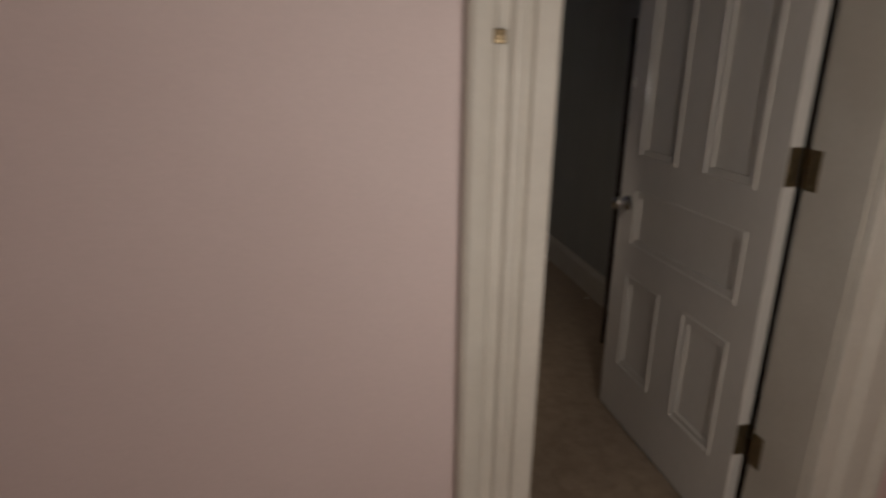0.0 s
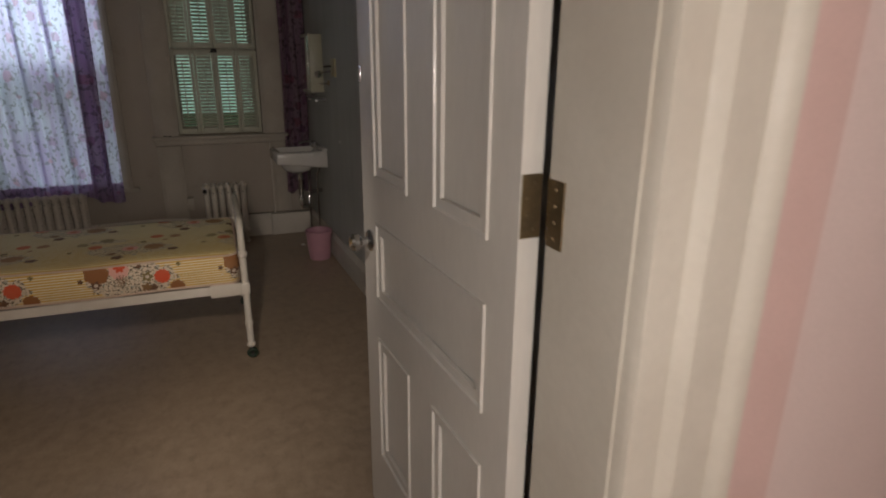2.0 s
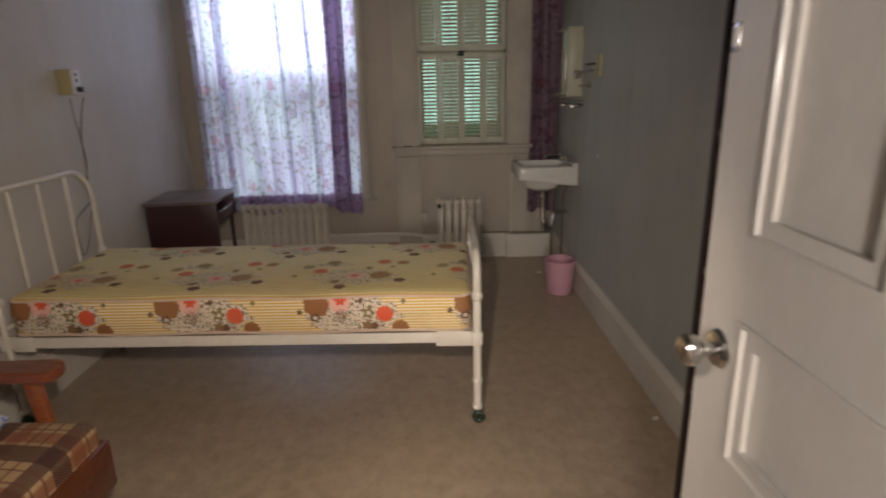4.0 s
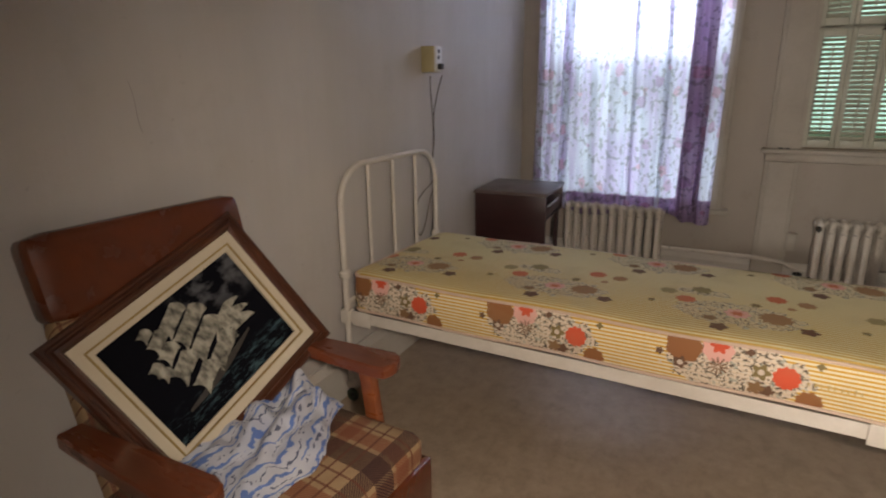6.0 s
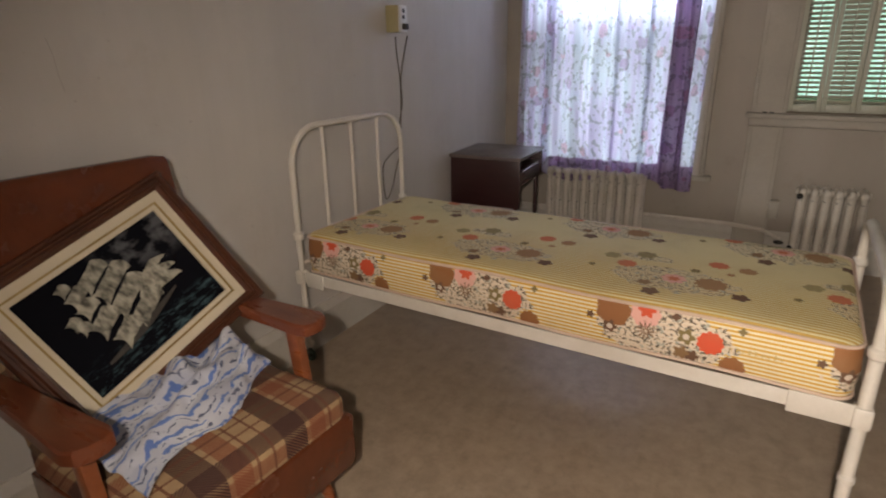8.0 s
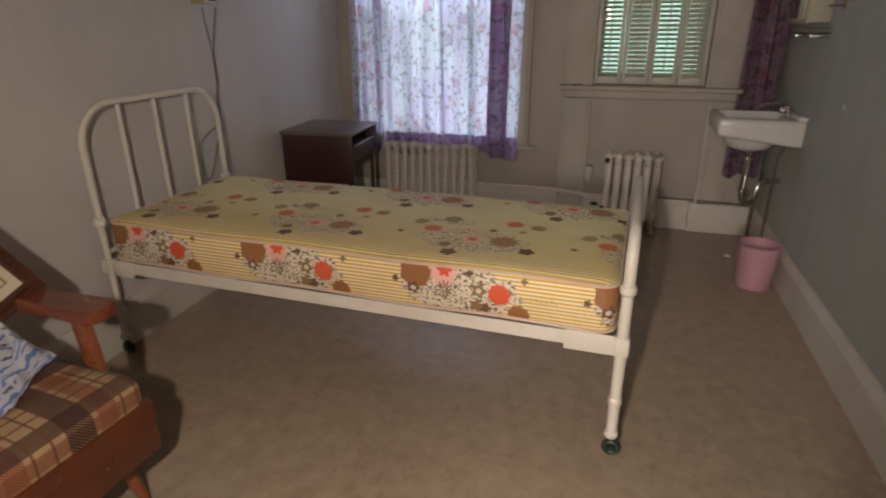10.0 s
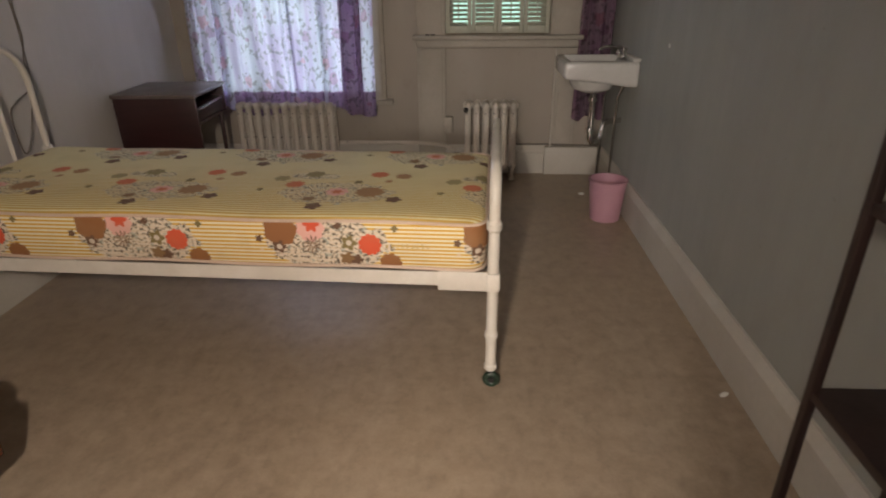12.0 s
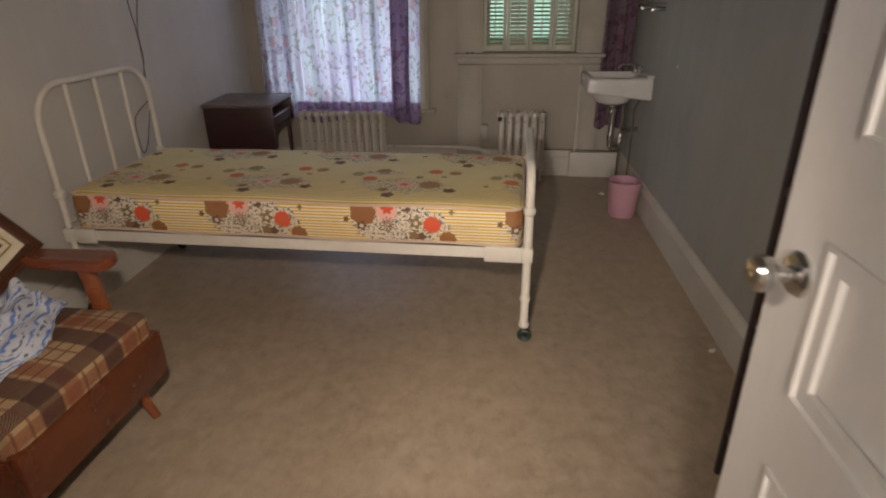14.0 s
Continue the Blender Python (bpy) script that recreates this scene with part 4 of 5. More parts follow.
# the underside rises towards the front lip
for vv in bm.verts:
    if vv.co.z < SZ0 + 0.026:
        k = (vv.co.x - SX0) / (SX1 - SX0)
        vv.co.z += 0.030 * (1 - k) - 0.018 * k
part("basin", bm, PORCELAIN, sink)
part("bowl_underside", lathe(B(), [(0.135, 0.022), (0.125, -0.02), (0.105, -0.050), (0.07, -0.066), (0.03, -0.078)], (1.465, 5.600, SZ0 + 0.006), 24), PORCELAIN, sink)
part("back_ledge", box(B(), 1.635, SX1, SY0 + 0.006, SY1 - 0.006, SZ1 - 0.004, SZ1 + 0.018, 0.006), PORCELAIN, sink)
tap = part("tap_body", box(B(), 1.595, 1.632, 5.535, 5.685, SZ1, SZ1 + 0.022, 0.008), CHROME, sink, "chrome mixer tap")
part("spout", sweep(B(), [(1.615, 5.610, SZ1 + 0.02), (1.60, 5.610, SZ1 + 0.05), (1.56, 5.610, SZ1 + 0.062), (1.505, 5.610, SZ1 + 0.055), (1.490, 5.610, SZ1 + 0.040)], 0.009, 10), CHROME, tap)
for y in (5.555, 5.665):
    h = part("tap_handle", lathe(B(), [(0.014, 0), (0.014, 0.018), (0.019, 0.022), (0.019, 0.034), (0.008, 0.040)], (1.614, y, SZ1 + 0.021), 12), CHROME, tap)
trap = part("waste_pipe", sweep(B(), [(1.48, 5.600, 0.662), (1.48, 5.600, 0.42), (1.482, 5.602, 0.385), (1.495, 5.615, 0.362), (1.54, 5.635, 0.362), (1.555, 5.650, 0.385), (1.558, 5.652, 0.43), (1.565, 5.657, 0.46), (1.60, 5.680, 0.472), (1.68, 5.710, 0.472)], 0.017, 12), CHROME, sink, "chrome waste pipe with bottle trap")
part("slip_nut", lathe(B(), [(0.020, -0.014), (0.025, -0.01), (0.025, 0.01), (0.020, 0.014)], (1.48, 5.600, 0.435), 12), CHROME, trap)
part("slip_nut", lathe(B(), [(0.020, -0.014), (0.025, -0.01), (0.025, 0.01), (0.020, 0.014)], (1.48, 5.600, 0.615), 12), CHROME, trap)
for x, y in ((1.565, 5.650), (1.625, 5.590)):
    part("supply_pipe", sweep(B(), [(x, y + 0.03, 0.0), (x, y + 0.03, 0.62), (x + 0.02, y + 0.01, 0.68), (x + 0.02, y, 0.745)], 0.0075, 10), CHROME, sink)

bucket = thing("waste_bucket", pose(1.548, 5.300, 0), "pink plastic waste bucket on the floor under the sink", "bucket")
bm = lathe(B(), [(0.078, 0.0), (0.082, 0.004), (0.103, 0.222), (0.108, 0.226), (0.108, 0.236), (0.099, 0.236), (0.097, 0.222), (0.077, 0.010), (0.02, 0.008)], (0, 0, 0), 32)
part("body", bm, PINK_PLASTIC, bucket)

# white cabinet paint, toned down to olive for the shade it hangs in
CABINET = surface("cabinet_paint_shaded", (0.42, 0.40, 0.30), (0.35, 0.33, 0.24), 6, 90, 0.4)
cab = thing("medicine_cabinet", pose(0, 0, 0), "white framed mirror cabinet on the wall above the sink", "cabinet")
part("body", box(B(), 1.592, 1.68, 5.43, 5.74, 1.295, 1.72, 0.004), CABINET, cab)
fr = part("door", box(B(), 1.578, 1.592, 5.425, 5.745, 1.29, 1.725, 0.004), CABINET, cab)
part("mirror", box(B(), 1.5755, 1.579, 5.445, 5.725, 1.312, 1.703, 0.001), surface("mirror_silver", (0.85, 0.86, 0.85), (0.80, 0.81, 0.80), 3, 60, 0.03, 1.0, bump=0.0), fr, "mirror glass")
sh = thing("glass_shelf", pose(0, 0, 0), "narrow glass shelf on chrome brackets above the sink", "shelf")
part("shelf", box(B(), 1.575, 1.675, 5.36, 5.70, 1.245, 1.251, 0.002), GLASS, sh)
part("rail", sweep(B(), [(1.675, 5.37, 1.27), (1.57, 5.37, 1.27), (1.57, 5.69, 1.27), (1.675, 5.69, 1.27)], 0.004, 8), CHROME, sh)
for y in (5.40, 5.66):
    part("bracket", box(B(), 1.60, 1.68, y - 0.008, y + 0.008, 1.225, 1.245, 0.004), CHROME, sh)
wl = thing("wall_lamp", pose(1.68, 5.07, 1.48), "yellowed wall lamp plate with a black switch and chrome socket", "lamp")
part("back_plate", box(B(), -0.014, 0, -0.065, 0.065, -0.062, 0.062, 0.005), CREAM_PLASTIC, wl)
part("switch_arm", cyl(B(), (-0.012, 0.03, 0.012), (-0.055, 0.085, 0.006), 0.008, 0.006), BLACK, wl)
sk = part("arm", sweep(B(), [(-0.012, 0.05, -0.025), (-0.05, 0.12, -0.028), (-0.07, 0.19, -0.045)], 0.007, 8), CHROME, wl)
part("socket", lathe(B(), [(0.012, -0.025), (0.022, -0.02), (0.026, 0.015), (0.020, 0.024)], (-0.075, 0.21, -0.048), 16), CHROME, sk, "chrome lamp socket")
th = thing("toothbrush_holder", pose(1.68, 5.26, 1.37), "small brown holder on the wall beside the mirror", "holder")
part("plate", box(B(), -0.008, 0, -0.03, 0.03, -0.02, 0.02, 0.004), BRASS, th)
part("cup_ring", ring(B(), (-0.04, 0, -0.005), 0.026, 0.005), CHROME, th)
ob = thing("filler_dab", pose(1.68, 5.00, 0.965), "small pale dab of filler on the grey wall", "patch")
part("dab", ball(B(), (0, 0, 0), 0.013, (0.15, 1.3, 0.8), 10), WHITE_PLASTIC, ob)
ob = thing("paper_scrap", pose(1.618, 3.735, 0.0, 0, 0, 30), "tiny white crumpled paper scrap on the floor", "litter")
part("scrap", ball(B(), (0, 0, 0.006), 0.016, (1.2, 0.6, 0.38), 8), WHITE_PLASTIC, ob)
ob = thing("paper_scrap", pose(1.485, 5.70, 0.0, 0, 0, -15), "tiny white speck lying on the floor by the sink", "litter")
part("scrap", ball(B(), (0, 0, 0.007), 0.018, (1.1, 0.6, 0.4), 8), WHITE_PLASTIC, ob)

# ---------------------------------------------------------------- wall socket and cables by the bed
so = thing("wall_socket_box", pose(WX, 4.690, 1.452), "cream surface-mounted socket box with a white face", "socket")
part("body", box(B(), 0, 0.072, -0.037, 0.037, -0.062, 0.062, 0.004), CREAM_PLASTIC, so)
fc = part("face", box(B(), 0.072, 0.080, -0.035, 0.035, -0.060, 0.060, 0.003), WHITE_PLASTIC, so, "white face plate")
for z in (0.036, 0.008):
    part("outlet", cyl(B(), (0.079, 0, z), (0.082, 0, z), 0.010), BLACK, fc)
part("plug", box(B(), 0.080, 0.102, -0.016, 0.016, -0.050, -0.022, 0.004), BLACK, fc, "black plug")


def cable(name, pts, label, r=0.0032):
    """A hanging cable, smoothed through a few points."""
    fine = []
    q = [Vector(p) for p in pts]
    q = [q[0], *q, q[-1]]
    for i in range(1, len(q) - 2):
        for k in range(8):
            t = k / 8
            a, b, c, d = q[i - 1], q[i], q[i + 1], q[i + 2]
            fine.append(0.5 * ((2 * b) + (c - a) * t + (2 * a - 5 * b + 4 * c - d) * t * t + (3 * b - a - 3 * c + d) * t ** 3))
    fine.append(q[-1])
    ob = thing(name, pose(0, 0, 0), label, "cable")
    part("cord", sweep(B(), fine, r, 8), CABLE, ob)


cable("power_cable", [(WX + 0.03, 4.690, 1.372), (WX + 0.02, 4.71, 1.30), (WX + 0.015, 4.738, 1.18), (WX + 0.012, 4.745, 1.05), (WX + 0.012, 4.735, 0.90), (WX + 0.02, 4.72, 0.70), (WX + 0.02, 4.70, 0.40), (WX + 0.04, 4.66, 0.01)], "thin brown cable hanging down the wall")
cable("power_cable", [(WX + 0.085, 4.715, 1.375), (WX + 0.05, 4.735, 1.30), (WX + 0.016, 4.747, 1.17), (WX + 0.014, 4.752, 1.04), (WX + 0.014, 4.720, 0.94), (WX + 0.02, 4.715, 0.84), (WX + 0.02, 4.60, 0.79), (WX + 0.02, 4.545, 0.74), (WX + 0.02, 4.555, 0.58), (WX + 0.03, 4.60, 0.62), (WX + 0.03, 4.66, 0.74), (WX + 0.03, 4.70, 0.80)], "second thin cable looped behind the headboard")
WALL_CRACK = surface("crack_shadow", (0.30, 0.27, 0.23), (0.24, 0.21, 0.18), 20, 100, 0.9)
crk = thing("wall_crack", pose(WX, 3.06, 1.29), "hairline crack in the painted wall", "crack")
part("line", sweep(B(), [(0.0015, -0.010, 0.07), (0.0015, 0.0, 0.02), (0.0015, 0.002, -0.03), (0.0015, 0.010, -0.07)], 0.0005, 6), WALL_CRACK, crk)


# ---------------------------------------------------------------- armchair
def plaid_material():
    """Coarse woven check in brown, tan and cream."""
    n = Nodes("plaid_weave")
    x, y, z = n.xyz()
    # on upright faces the height takes the place of the depth
    w = n.math("SUBTRACT", x, z)

    def band(s, period, lo, hi, offset=0.0):
        f = n.math("FRACT", n.math("DIVIDE", n.math("ADD", s, offset), period))
        return n.math("MULTIPLY", n.math("GREATER_THAN", f, lo), n.math("LESS_THAN", f, hi))

    weave_a = n.math("GREATER_THAN", n.math("SINE", n.math("MULTIPLY", n.math("ADD", y, w), 640)), 0.0)
    weave_b = n.math("GREATER_THAN", n.math("SINE", n.math("MULTIPLY", n.math("SUBTRACT", y, w), 640)), 0.0)
    c = n.mix(n.ramp(n.noise(18), 0.3, 0.7), (0.37, 0.245, 0.125), (0.285, 0.175, 0.088))
    for s, lo, hi, col, o, amount in ((y, 0.42, 0.64, (0.20, 0.055, 0.022), 0.0, 0.75), (w, 0.46, 0.64, (0.20, 0.055, 0.022), 0.0, 0.70), (y, 0.06, 0.36, (0.040, 0.012, 0.009), 0.0, 0.85), (w, 0.10, 0.38, (0.040, 0.012, 0.009), 0.0, 0.82),
                                      (y, 0.70, 0.73, (0.12, 0.035, 0.016), 0.0, 0.85), (y, 0.90, 0.93, (0.12, 0.035, 0.016), 0.0, 0.85), (w, 0.74, 0.77, (0.12, 0.035, 0.016), 0.0, 0.85), (w, 0.92, 0.95, (0.12, 0.035, 0.016), 0.0, 0.85)):
        weave = weave_a if s is w else weave_b
        c = n.mix(n.math("MULTIPLY", band(s, 0.235, lo, hi, 5.13 + o), n.math("ADD", amount - 0.26, n.math("MULTIPLY", weave, 0.40))), c, col)
    n.set(Base_Color=c, Roughness=0.9)
    n.bump(n.math("ADD", n.noise(260, 2), n.math("MULTIPLY", weave_a, 0.3)), 0.5, 0.003)
    return n.mat


PLAID = plaid_material()
chair = thing("armchair", pose(-0.715, 2.957, 0, 0, 0, -3.0) @ Matrix.Diagonal((1, 1.05, 1, 1)), "old wooden armchair with plaid seat and brown vinyl back", "armchair")


def pillow(bm, x0, x1, y0, y1, z0, z1, r, crown=0.02, n=14):
    """A cushion: a rounded box with a crowned top."""
    box(bm, x0, x1, y0, y1, z0, z1)
    bmesh.ops.subdivide_edges(bm, edges=bm.edges[:], cuts=n, use_grid_fill=True)
    cx, cy, cz = (x0 + x1) / 2, (y0 + y1) / 2, (z0 + z1) / 2
    for v in bm.verts:
        q = Vector((min(max(v.co.x, x0 + r), x1 - r), min(max(v.co.y, y0 + r), y1 - r), min(max(v.co.z, z0 + r), z1 - r)))
        d = v.co - q
        if d.length > 1e-6:
            v.co = q + d.normalized() * min(d.length, r)
        if v.co.z > cz:
            a, b = (v.co.x - cx) / (x1 - x0) * 2, (v.co.y - cy) / (y1 - y0) * 2
            v.co.z += crown * max(0, 1 - a * a) * max(0, 1 - b * b)
    return bm


part("seat", pillow(B(), -0.27, 0.295, -0.280, 0.280, 0.290, 0.412, 0.038, 0.022), PLAID, chair, "brown and tan plaid woven seat")
part("front_apron", box(B(), 0.270, 0.308, -0.285, 0.285, 0.165, 0.330, 0.008), VINYL, chair, "red-brown front apron")
for s in (-1, 1):
    part("side_apron", box(B(), -0.26, 0.275, s * 0.285, s * 0.262, 0.175, 0.31, 0.006), VINYL, chair)
    bm = B()
    outline = [(-0.30, 0.030), (-0.10, 0.042), (0.08, 0.052), (0.145, 0.056), (0.172, 0.043), (0.182, 0.015), (0.182, -0.015), (0.172, -0.038), (0.145, -0.048), (0.08, -0.044), (-0.10, -0.036), (-0.30, -0.028)]
    rows = []
    for z, k in ((0.545, 0.90), (0.549, 1.0), (0.577, 1.0), (0.583, 0.90)):
        rows.append([bm.verts.new((x if x < 0.08 else 0.08 + (x - 0.08) * (0.95 + 0.05 * k), s * (0.298 + y * k), z + 0.012 * (x + 0.1))) for x, y in outline])
    k = len(outline)
    for a, b in zip(rows, rows[1:]):
        for j in range(k):
            bm.faces.new((a[j], a[(j + 1) % k], b[(j + 1) % k], b[j]))
    bm.faces.new(rows[0][::-1])
    bm.faces.new(rows[-1])
    part("armrest", bm, RED_WOOD, chair, "dark red-brown varnished paddle armrest")
    m = Matrix.Translation((0.100, s * 0.295, 0.43)) @ Matrix.Rotation(radians(-7), 4, "Y")
    bm = box(B(), -0.022, 0.022, -0.016, 0.016, -0.15, 0.122, 0.005)
    bmesh.ops.transform(bm, matrix=m, verts=bm.verts)
    part("arm_post", bm, ORANGE_WOOD, chair, "orange-brown wooden post")
    for x, lean in ((0.20, 0.055), (-0.20, -0.05)):
        bm = cyl(B(), (x + lean, s * 0.235, 0.0), (x, s * 0.215, 0.18), 0.014, 0.022, 14)
        part("leg", bm, ORANGE_WOOD, chair, "short splayed wooden leg")

tilt = Matrix.Translation((-0.205, 0, 0.335)) @ Matrix.Rotation(radians(-13.5), 4, "Y")


def back_panel(y0, y1, z0, z1, x0, x1, r, mat, name, label, puff=0.018):
    bm = pillow(B(), x0, x1, y0, y1, z0, z1, r, 0.0, 10)
    for v in bm.verts:
        b = v.co.y / 0.31
        if v.co.x > (x0 + x1) / 2:
            v.co.x += puff * max(0, 1 - b * b)
        v.co.y *= 1.0 + 0.04 * (v.co.z / 0.7)
    bmesh.ops.transform(bm, matrix=tilt, verts=bm.verts)
    part(name, bm, mat, chair, label)


back_panel(-0.268, 0.268, 0.0, 0.53, -0.086, -0.008, 0.03, PLAID, "back_cushion", "plaid woven lower back")
back_panel(-0.276, 0.276, 0.500, 0.715, -0.088, 0.004, 0.032, VINYL, "headrest", "glossy brown vinyl headrest", 0.010)
back_panel(-0.250, 0.250, 0.02, 0.56, -0.094, -0.080, 0.006, VINYL, "back_shell", "brown vinyl back")


# ---------------------------------------------------------------- crumpled cloth on the chair
def cloth_material():
    n = Nodes("blue_striped_cloth")
    vec = n.coord.outputs["UV"]
    x, y, z = n.xyz(vec)
    s = n.math("ADD", y, n.math("MULTIPLY", n.math("SUBTRACT", n.noise(7, 3, 0.6, vec), 0.5), 0.20))
    f = n.math("FRACT", n.math("DIVIDE", s, 0.072))
    blotch = n.math("GREATER_THAN", n.noise(22, 2, 0.5, vec), 0.38)
    line = n.math("MULTIPLY", n.math("LESS_THAN", f, 0.20), blotch)
    thin = n.math("MULTIPLY", n.math("MULTIPLY", n.math("GREATER_THAN", f, 0.50), n.math("LESS_THAN", f, 0.62)), n.math("GREATER_THAN", n.noise(44, 2, 0.5, vec), 0.5))
    c = n.mix(n.ramp(n.noise(6, 3, 0.5, vec), 0.3, 0.7), (0.53, 0.53, 0.55), (0.41, 0.42, 0.48))
    c = n.mix(n.math("MULTIPLY", line, 0.88), c, (0.07, 0.15, 0.42))
    c = n.mix(n.math("MULTIPLY", thin, 0.85), c, (0.035, 0.045, 0.10))
    n.set(Base_Color=c, Roughness=0.85)
    n.bump(n.noise(300, 2, 0.5, vec), 0.3, 0.002)
    return n.mat


cloth = thing("crumpled_blanket", chair.matrix_basis.copy(), "crumpled white blanket with blue wavy stripes on the chair", "blanket")
bm = B()
uv = bm.loops.layers.uv.new("UVMap")
NI, NJ = 84, 70
grid = []
for j in range(NJ + 1):
    row = []
    for i in range(NI + 1):
        a, b = i / NI, j / NJ
        # wedged under the picture, spilling towards the front left of the seat
        y = 0.245 - 0.50 * a
        reach = 0.048 + (0.245 - y) * 0.35 + 0.025 * math.sin(17 * y + 1)
        x = -0.17 + (reach + 0.17) * b
        p = Vector((x * 7, y * 7, 0))
        lie = (0.035 + 0.085 * (1 - a)) * (1 - b ** 3)
        lie *= min(1.0, a * 9 + 0.25)
        fold = 0.80 + 0.30 * noise.noise(p + Vector((3, 1, 0))) + 0.20 * abs(noise.noise(p * 2.0 + Vector((7, 2, 4)))) + 0.17 * math.sin(50 * (0.45 * y + x) + 5 * noise.noise(p)) + 0.06 * math.sin(96 * (0.5 * y + x) + 4 * noise.noise(p * 1.6))
        z = 0.430 + max(0.004, lie * fold)
        row.append((bm.verts.new((x + 0.012 * noise.noise(p * 3), y + 0.012 * noise.noise(p * 3 + Vector((5, 5, 5))), z)), (0.62 * a, 0.60 * b)))
    grid.append(row)
for j in range(NJ):
    for i in range(NI):
        q = (grid[j][i], grid[j][i + 1], grid[j + 1][i + 1], grid[j + 1][i])
        f = bm.faces.new([v for v, _ in q])
        for lp, (_, t) in zip(f.loops, q):
            lp[uv].uv = t
ob = part("fabric", bm, cloth_material(), cloth)
sol = ob.modifiers.new("thickness", "SOLIDIFY")
sol.thickness, sol.offset = 0.004, 1.0

# ---------------------------------------------------------------- picture
PU = Vector((-0.0099, 0.9497, 0.3130)).normalized()
PV = Vector((-0.4936, -0.2769, 0.8244))
PV = (PV - PU * PV.dot(PU)).normalized()
PN = PU.cross(PV)
PC = Vector((-0.921, 2.980, 0.6882))
pm = Matrix(((PU.x, PV.x, PN.x, PC.x), (PU.y, PV.y, PN.y, PC.y), (PU.z, PV.z, PN.z, PC.z), (0, 0, 0, 1)))
pic = thing("framed_picture", pm, "framed painting of a sailing ship leaning on the armchair", "picture")
PW, PH = 0.618, 0.484


def frame_ring(name, w, h, width, z0, z1, mat, label="", profile=None):
    """A mitred picture-frame ring; its outer size is w by h."""
    profile = profile or [(0, z0), (0, z1), (width, z1), (width, z0)]
    bm = B()
    rows = []
    for sx, sy in ((-1, -1), (1, -1), (1, 1), (-1, 1)):
        rows.append([bm.verts.new((sx * (w / 2 - o), sy * (h / 2 - o), z)) for o, z in profile])
    k = len(profile)
    for a in range(4):
        for j in range(k):
            bm.faces.new((rows[a][j], rows[a][(j + 1) % k], rows[(a + 1) % 4][(j + 1) % k], rows[(a + 1) % 4][j]))
    return part(name, bm, mat, pic, label)


frame_ring("frame", PW, PH, 0.044, -0.02, 0.016, FRAMEWOOD, "dark brown moulded wooden frame",
           [(0, -0.020), (0, 0.004), (0.005, 0.011), (0.013, 0.011), (0.017, 0.005), (0.022, 0.005), (0.027, 0.013), (0.035, 0.014), (0.040, 0.007), (0.044, 0.004), (0.044, -0.020)])
frame_ring("liner", PW - 0.088, PH - 0.088, 0.026, -0.016, 0.002, LINEN, "cream linen liner")
frame_ring("fillet", PW - 0.140, PH - 0.140, 0.005, -0.016, 0.004, GOLD, "thin gold fillet")
frame_ring("inner_liner", PW - 0.150, PH - 0.150, 0.013, -0.016, 0.0, LINEN)
CW, CH = PW - 0.176, PH - 0.176


def canvas_material():
    """Black ground with a choppy blue-green sea at the foot and grey cloud above."""
    n = Nodes("painted_velvet")
    x, y, z = n.xyz()
    sea = n.ramp(n.math("ADD", y, n.math("MULTIPLY", n.noise(16, 3), 0.05)), -0.045, -0.085)
    chop = n.ramp(n.noise(60, 4, 0.7, stretch=(0.35, 1.4, 1)), 0.52, 0.68)
    cloud = n.math("MULTIPLY", n.math("MULTIPLY", n.ramp(y, 0.02, 0.08), n.ramp(x, -0.02, 0.06)), n.ramp(n.noise(17, 3, 0.55, stretch=(1, 1.5, 1)), 0.46, 0.62))
    c = n.mix(n.math("MULTIPLY", sea, chop), (0.004, 0.004, 0.006), (0.06, 0.10, 0.11))
    c = n.mix(n.math("MULTIPLY", cloud, 0.6), c, (0.14, 0.14, 0.145))
    n.set(Base_Color=c, Roughness=0.9, Specular_IOR_Level=0.08)
    return n.mat


part("canvas", box(B(), -CW / 2 - 0.004, CW / 2 + 0.004, -CH / 2 - 0.004, CH / 2 + 0.004, -0.016, -0.008), canvas_material(), pic)


def sail_material():
    n = Nodes("painted_sails")
    x, y, z = n.xyz()
    shade = n.ramp(n.noise(30, 3, 0.55, stretch=(1.5, 0.9, 1)), 0.34, 0.64)
    c = n.mix(shade, (0.070, 0.066, 0.054), (0.40, 0.37, 0.29))
    n.set(Base_Color=c, Roughness=0.9, Specular_IOR_Level=0.1)
    return n.mat


SAILS, HULL = sail_material(), surface("painted_hull", (0.05, 0.04, 0.028), (0.025, 0.02, 0.016), 30, 120, 0.7)


def sail(a, b, w, h, lean=25, taper=0.15):
    """One wide bellied sail in thick paint; a and b run across and down the canvas from 0 to 1."""
    bm = B()
    rows = []
    turn = Matrix.Rotation(radians(lean), 2)
    cx, cy = (a - 0.5) * CW, (0.5 - b) * CH
    for j in range(7):
        t = j / 6
        row = []
        for i in range(9):
            k = i / 4 - 1
            q = turn @ Vector((w / 2 * k * (1 - taper * t) + 0.22 * h * math.sin(math.pi * t), h * (t - 0.5) + 0.11 * h * (1 - k * k) * (1 - 1.4 * t)))
            row.append(bm.verts.new((cx + q.x, cy + q.y, -0.0078 + 0.0052 * math.sin(math.pi * t) * math.cos(1.3 * k) + 0.0008 * math.sin(7 * k + 3 * t))))
        rows.append(row)
    for lo, hi in zip(rows, rows[1:]):
        for i in range(8):
            bm.faces.new((lo[i], lo[i + 1], hi[i + 1], hi[i]))
    part("sail", bm, SAILS, pic, "painted grey-white sail")


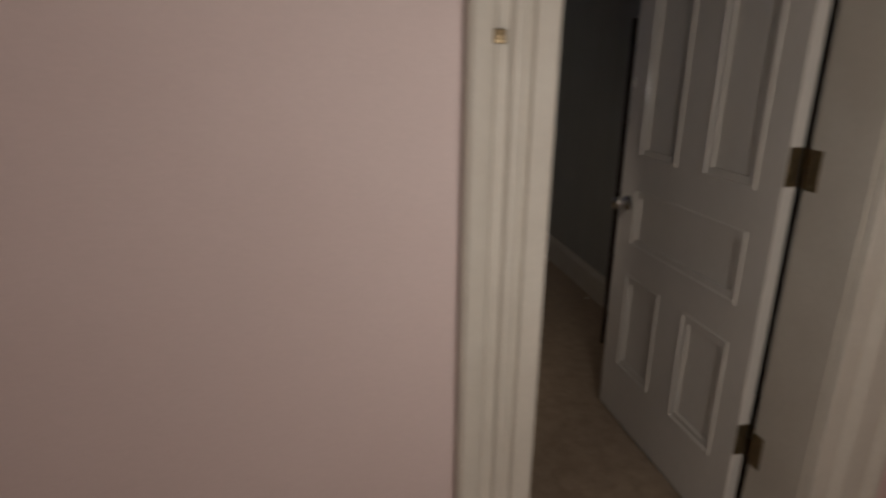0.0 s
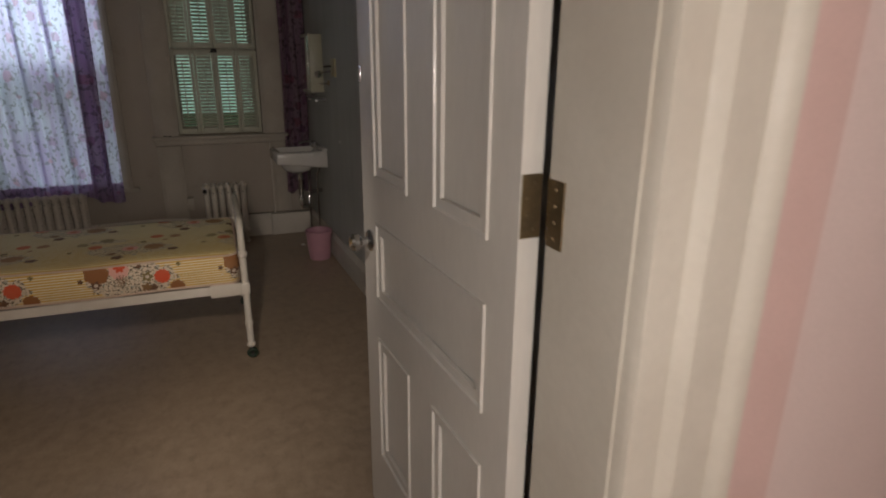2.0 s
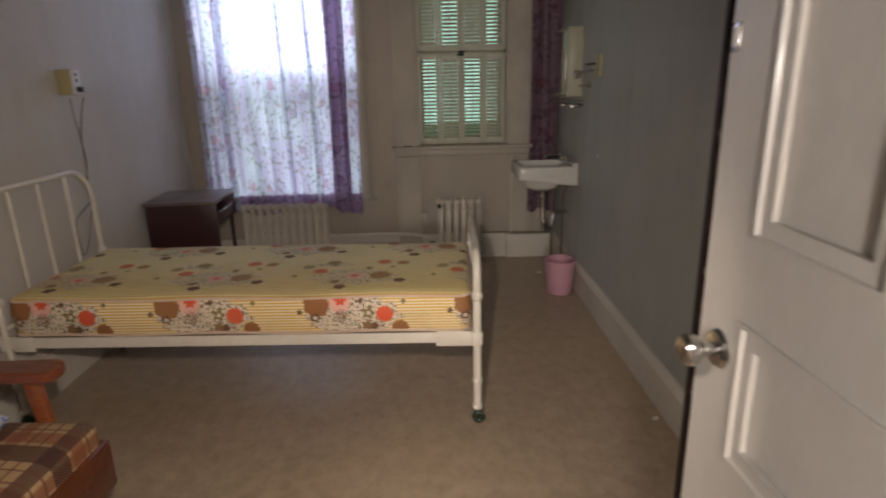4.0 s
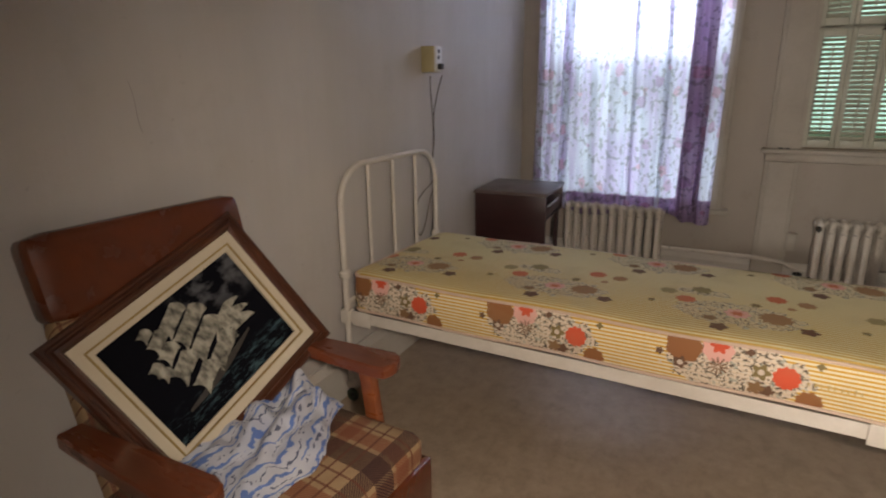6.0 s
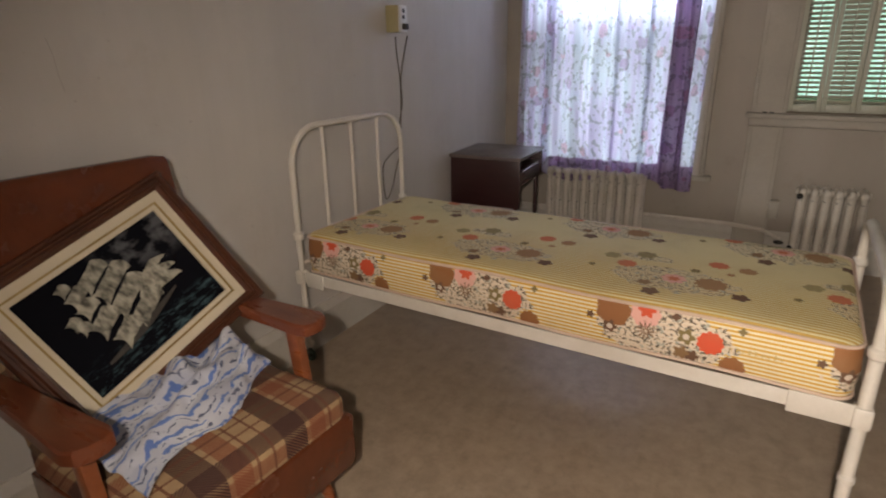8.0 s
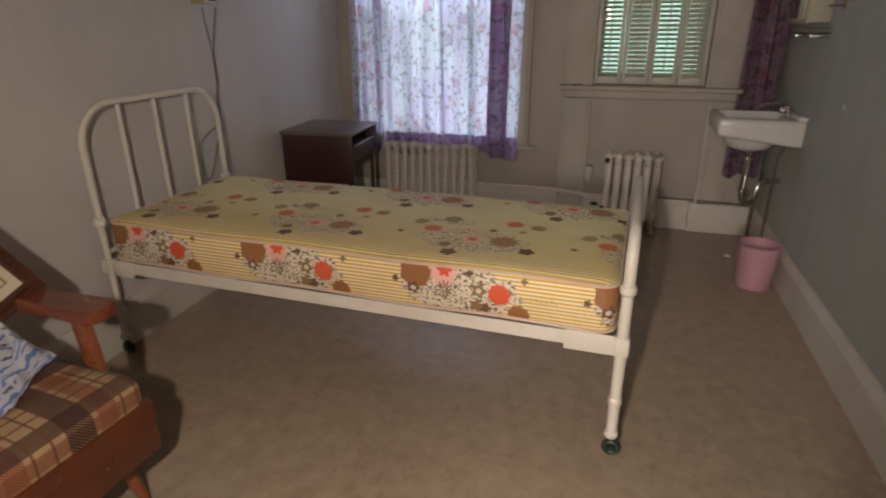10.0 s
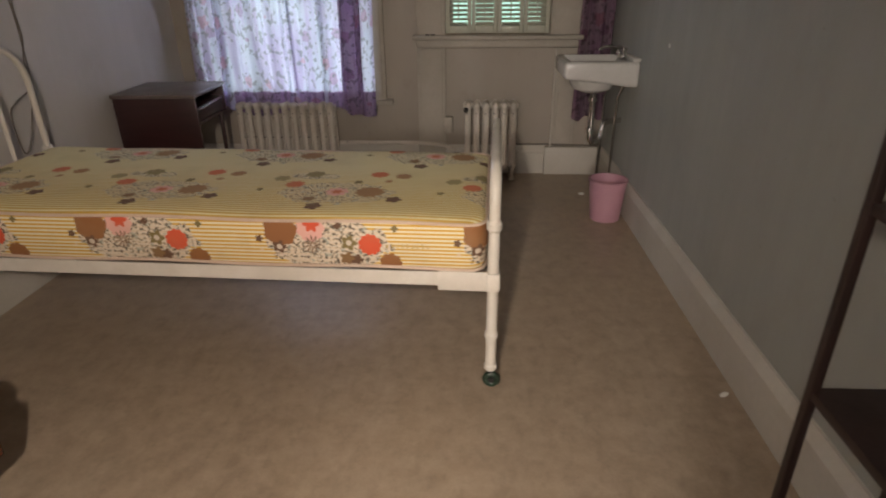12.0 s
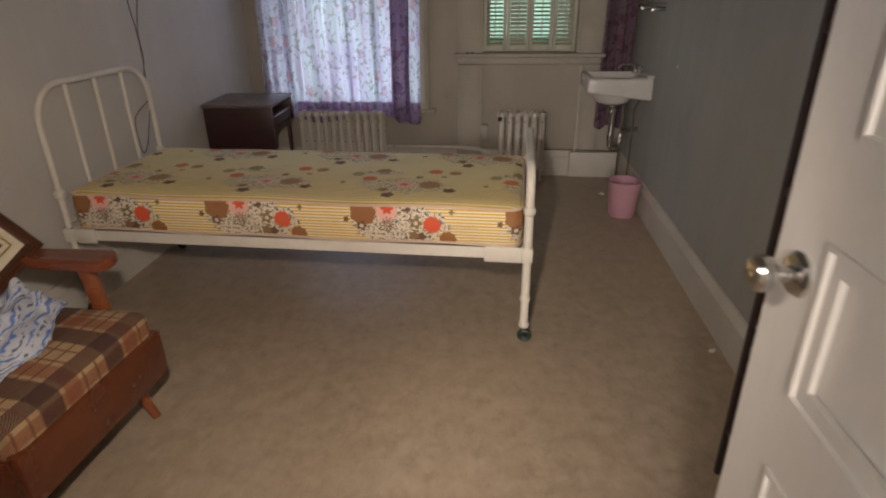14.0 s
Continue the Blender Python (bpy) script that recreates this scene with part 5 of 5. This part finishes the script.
# three masts of wide square sails, small sails astern, a fan of jibs ahead
for a, b, w, h in ((0.427, 0.168, 0.088, 0.046), (0.486, 0.298, 0.118, 0.050), (0.507, 0.468, 0.122, 0.054), (0.541, 0.651, 0.104, 0.054),
                   (0.284, 0.235, 0.056, 0.040), (0.285, 0.362, 0.052, 0.042), (0.300, 0.536, 0.078, 0.054), (0.360, 0.719, 0.074, 0.054)):
    sail(a, b, w * 1.10, h * 0.98)
for a, b in ((0.249, 0.132), (0.171, 0.400), (0.192, 0.475)):
    sail(a, b, 0.034, 0.032)
for a, b, w, h, lean in ((0.690, 0.425, 0.150, 0.026, 22), (0.720, 0.490, 0.135, 0.028, 12), (0.745, 0.560, 0.110, 0.026, 2)):
    sail(a, b, w, h * 1.15, lean, 0.55)
bm = B()
rows = [[bm.verts.new((-0.150 + 0.27 * i / 12, -0.098 + 0.05 * i / 12 - d * math.sin(math.pi * (0.12 + 0.8 * i / 12)), -0.0074)) for i in range(13)] for d in (0.0, 0.020)]
for i in range(12):
    bm.faces.new((rows[0][i], rows[0][i + 1], rows[1][i + 1], rows[1][i]))
part("hull", bm, HULL, pic, "painted dark hull")

# ---------------------------------------------------------------- hall details
ob = thing("latch_plate", pose(0.250, HY - 0.036, 1.595), "small tarnished brass latch plate on the casing", "latch")
part("plate", box(B(), -0.012, 0.012, -0.003, 0.012, -0.013, 0.013, 0.002), BRASS, ob)
part("keeper", box(B(), -0.007, 0.007, -0.007, -0.003, -0.006, 0.006, 0.002), BRASS, ob)


def stroke(name, pts, mat, label, r=0.004):
    ob = thing(name, pose(0, 0, 0), label, "crayon mark")
    part("line", sweep(B(), [(x, HY - 0.0045, z) for x, z in pts], r, 6), mat, ob)


stroke("crayon_mark", [(1.505, 0.697), (1.517, 0.702), (1.529, 0.701), (1.537, 0.704)], CRAYON_RED, "short red crayon stroke on the pink wall", 0.0075)
stroke("crayon_mark", [(1.472, 0.677), (1.487, 0.694), (1.507, 0.698)], CRAYON_RED, "thin faded red crayon line on the wall", 0.0018)
stroke("crayon_mark", [(1.469, 0.660), (1.471, 0.677)], CRAYON_RED, "small red crayon dab on the pink wall", 0.0055)
stroke("crayon_mark", [(1.477, 0.507), (1.490, 0.532), (1.517, 0.567)], CRAYON_GREEN, "dark green crayon stroke on the pink wall", 0.0065)


# ---------------------------------------------------------------- rack behind the door
rack = thing("shelf_rack", pose(0, 0, 0), "open dark brown wooden shelf rack standing behind the door", "shelf")
RX0, RX1, RY0, RY1 = 1.412, 1.645, 2.54, 3.08
for x in (RX0, RX1 - 0.018):
    for y in (RY0, RY1 - 0.018):
        part("post", box(B(), x, x + 0.018, y, y + 0.018, 0, 1.78, 0.002), RACKWOOD, rack)
for z in (0.16, 0.53, 0.90, 1.27, 1.64):
    part("shelf", box(B(), RX0 + 0.004, RX1 - 0.004, RY0 + 0.004, RY1 - 0.004, z, z + 0.020, 0.002), RACKWOOD, rack)
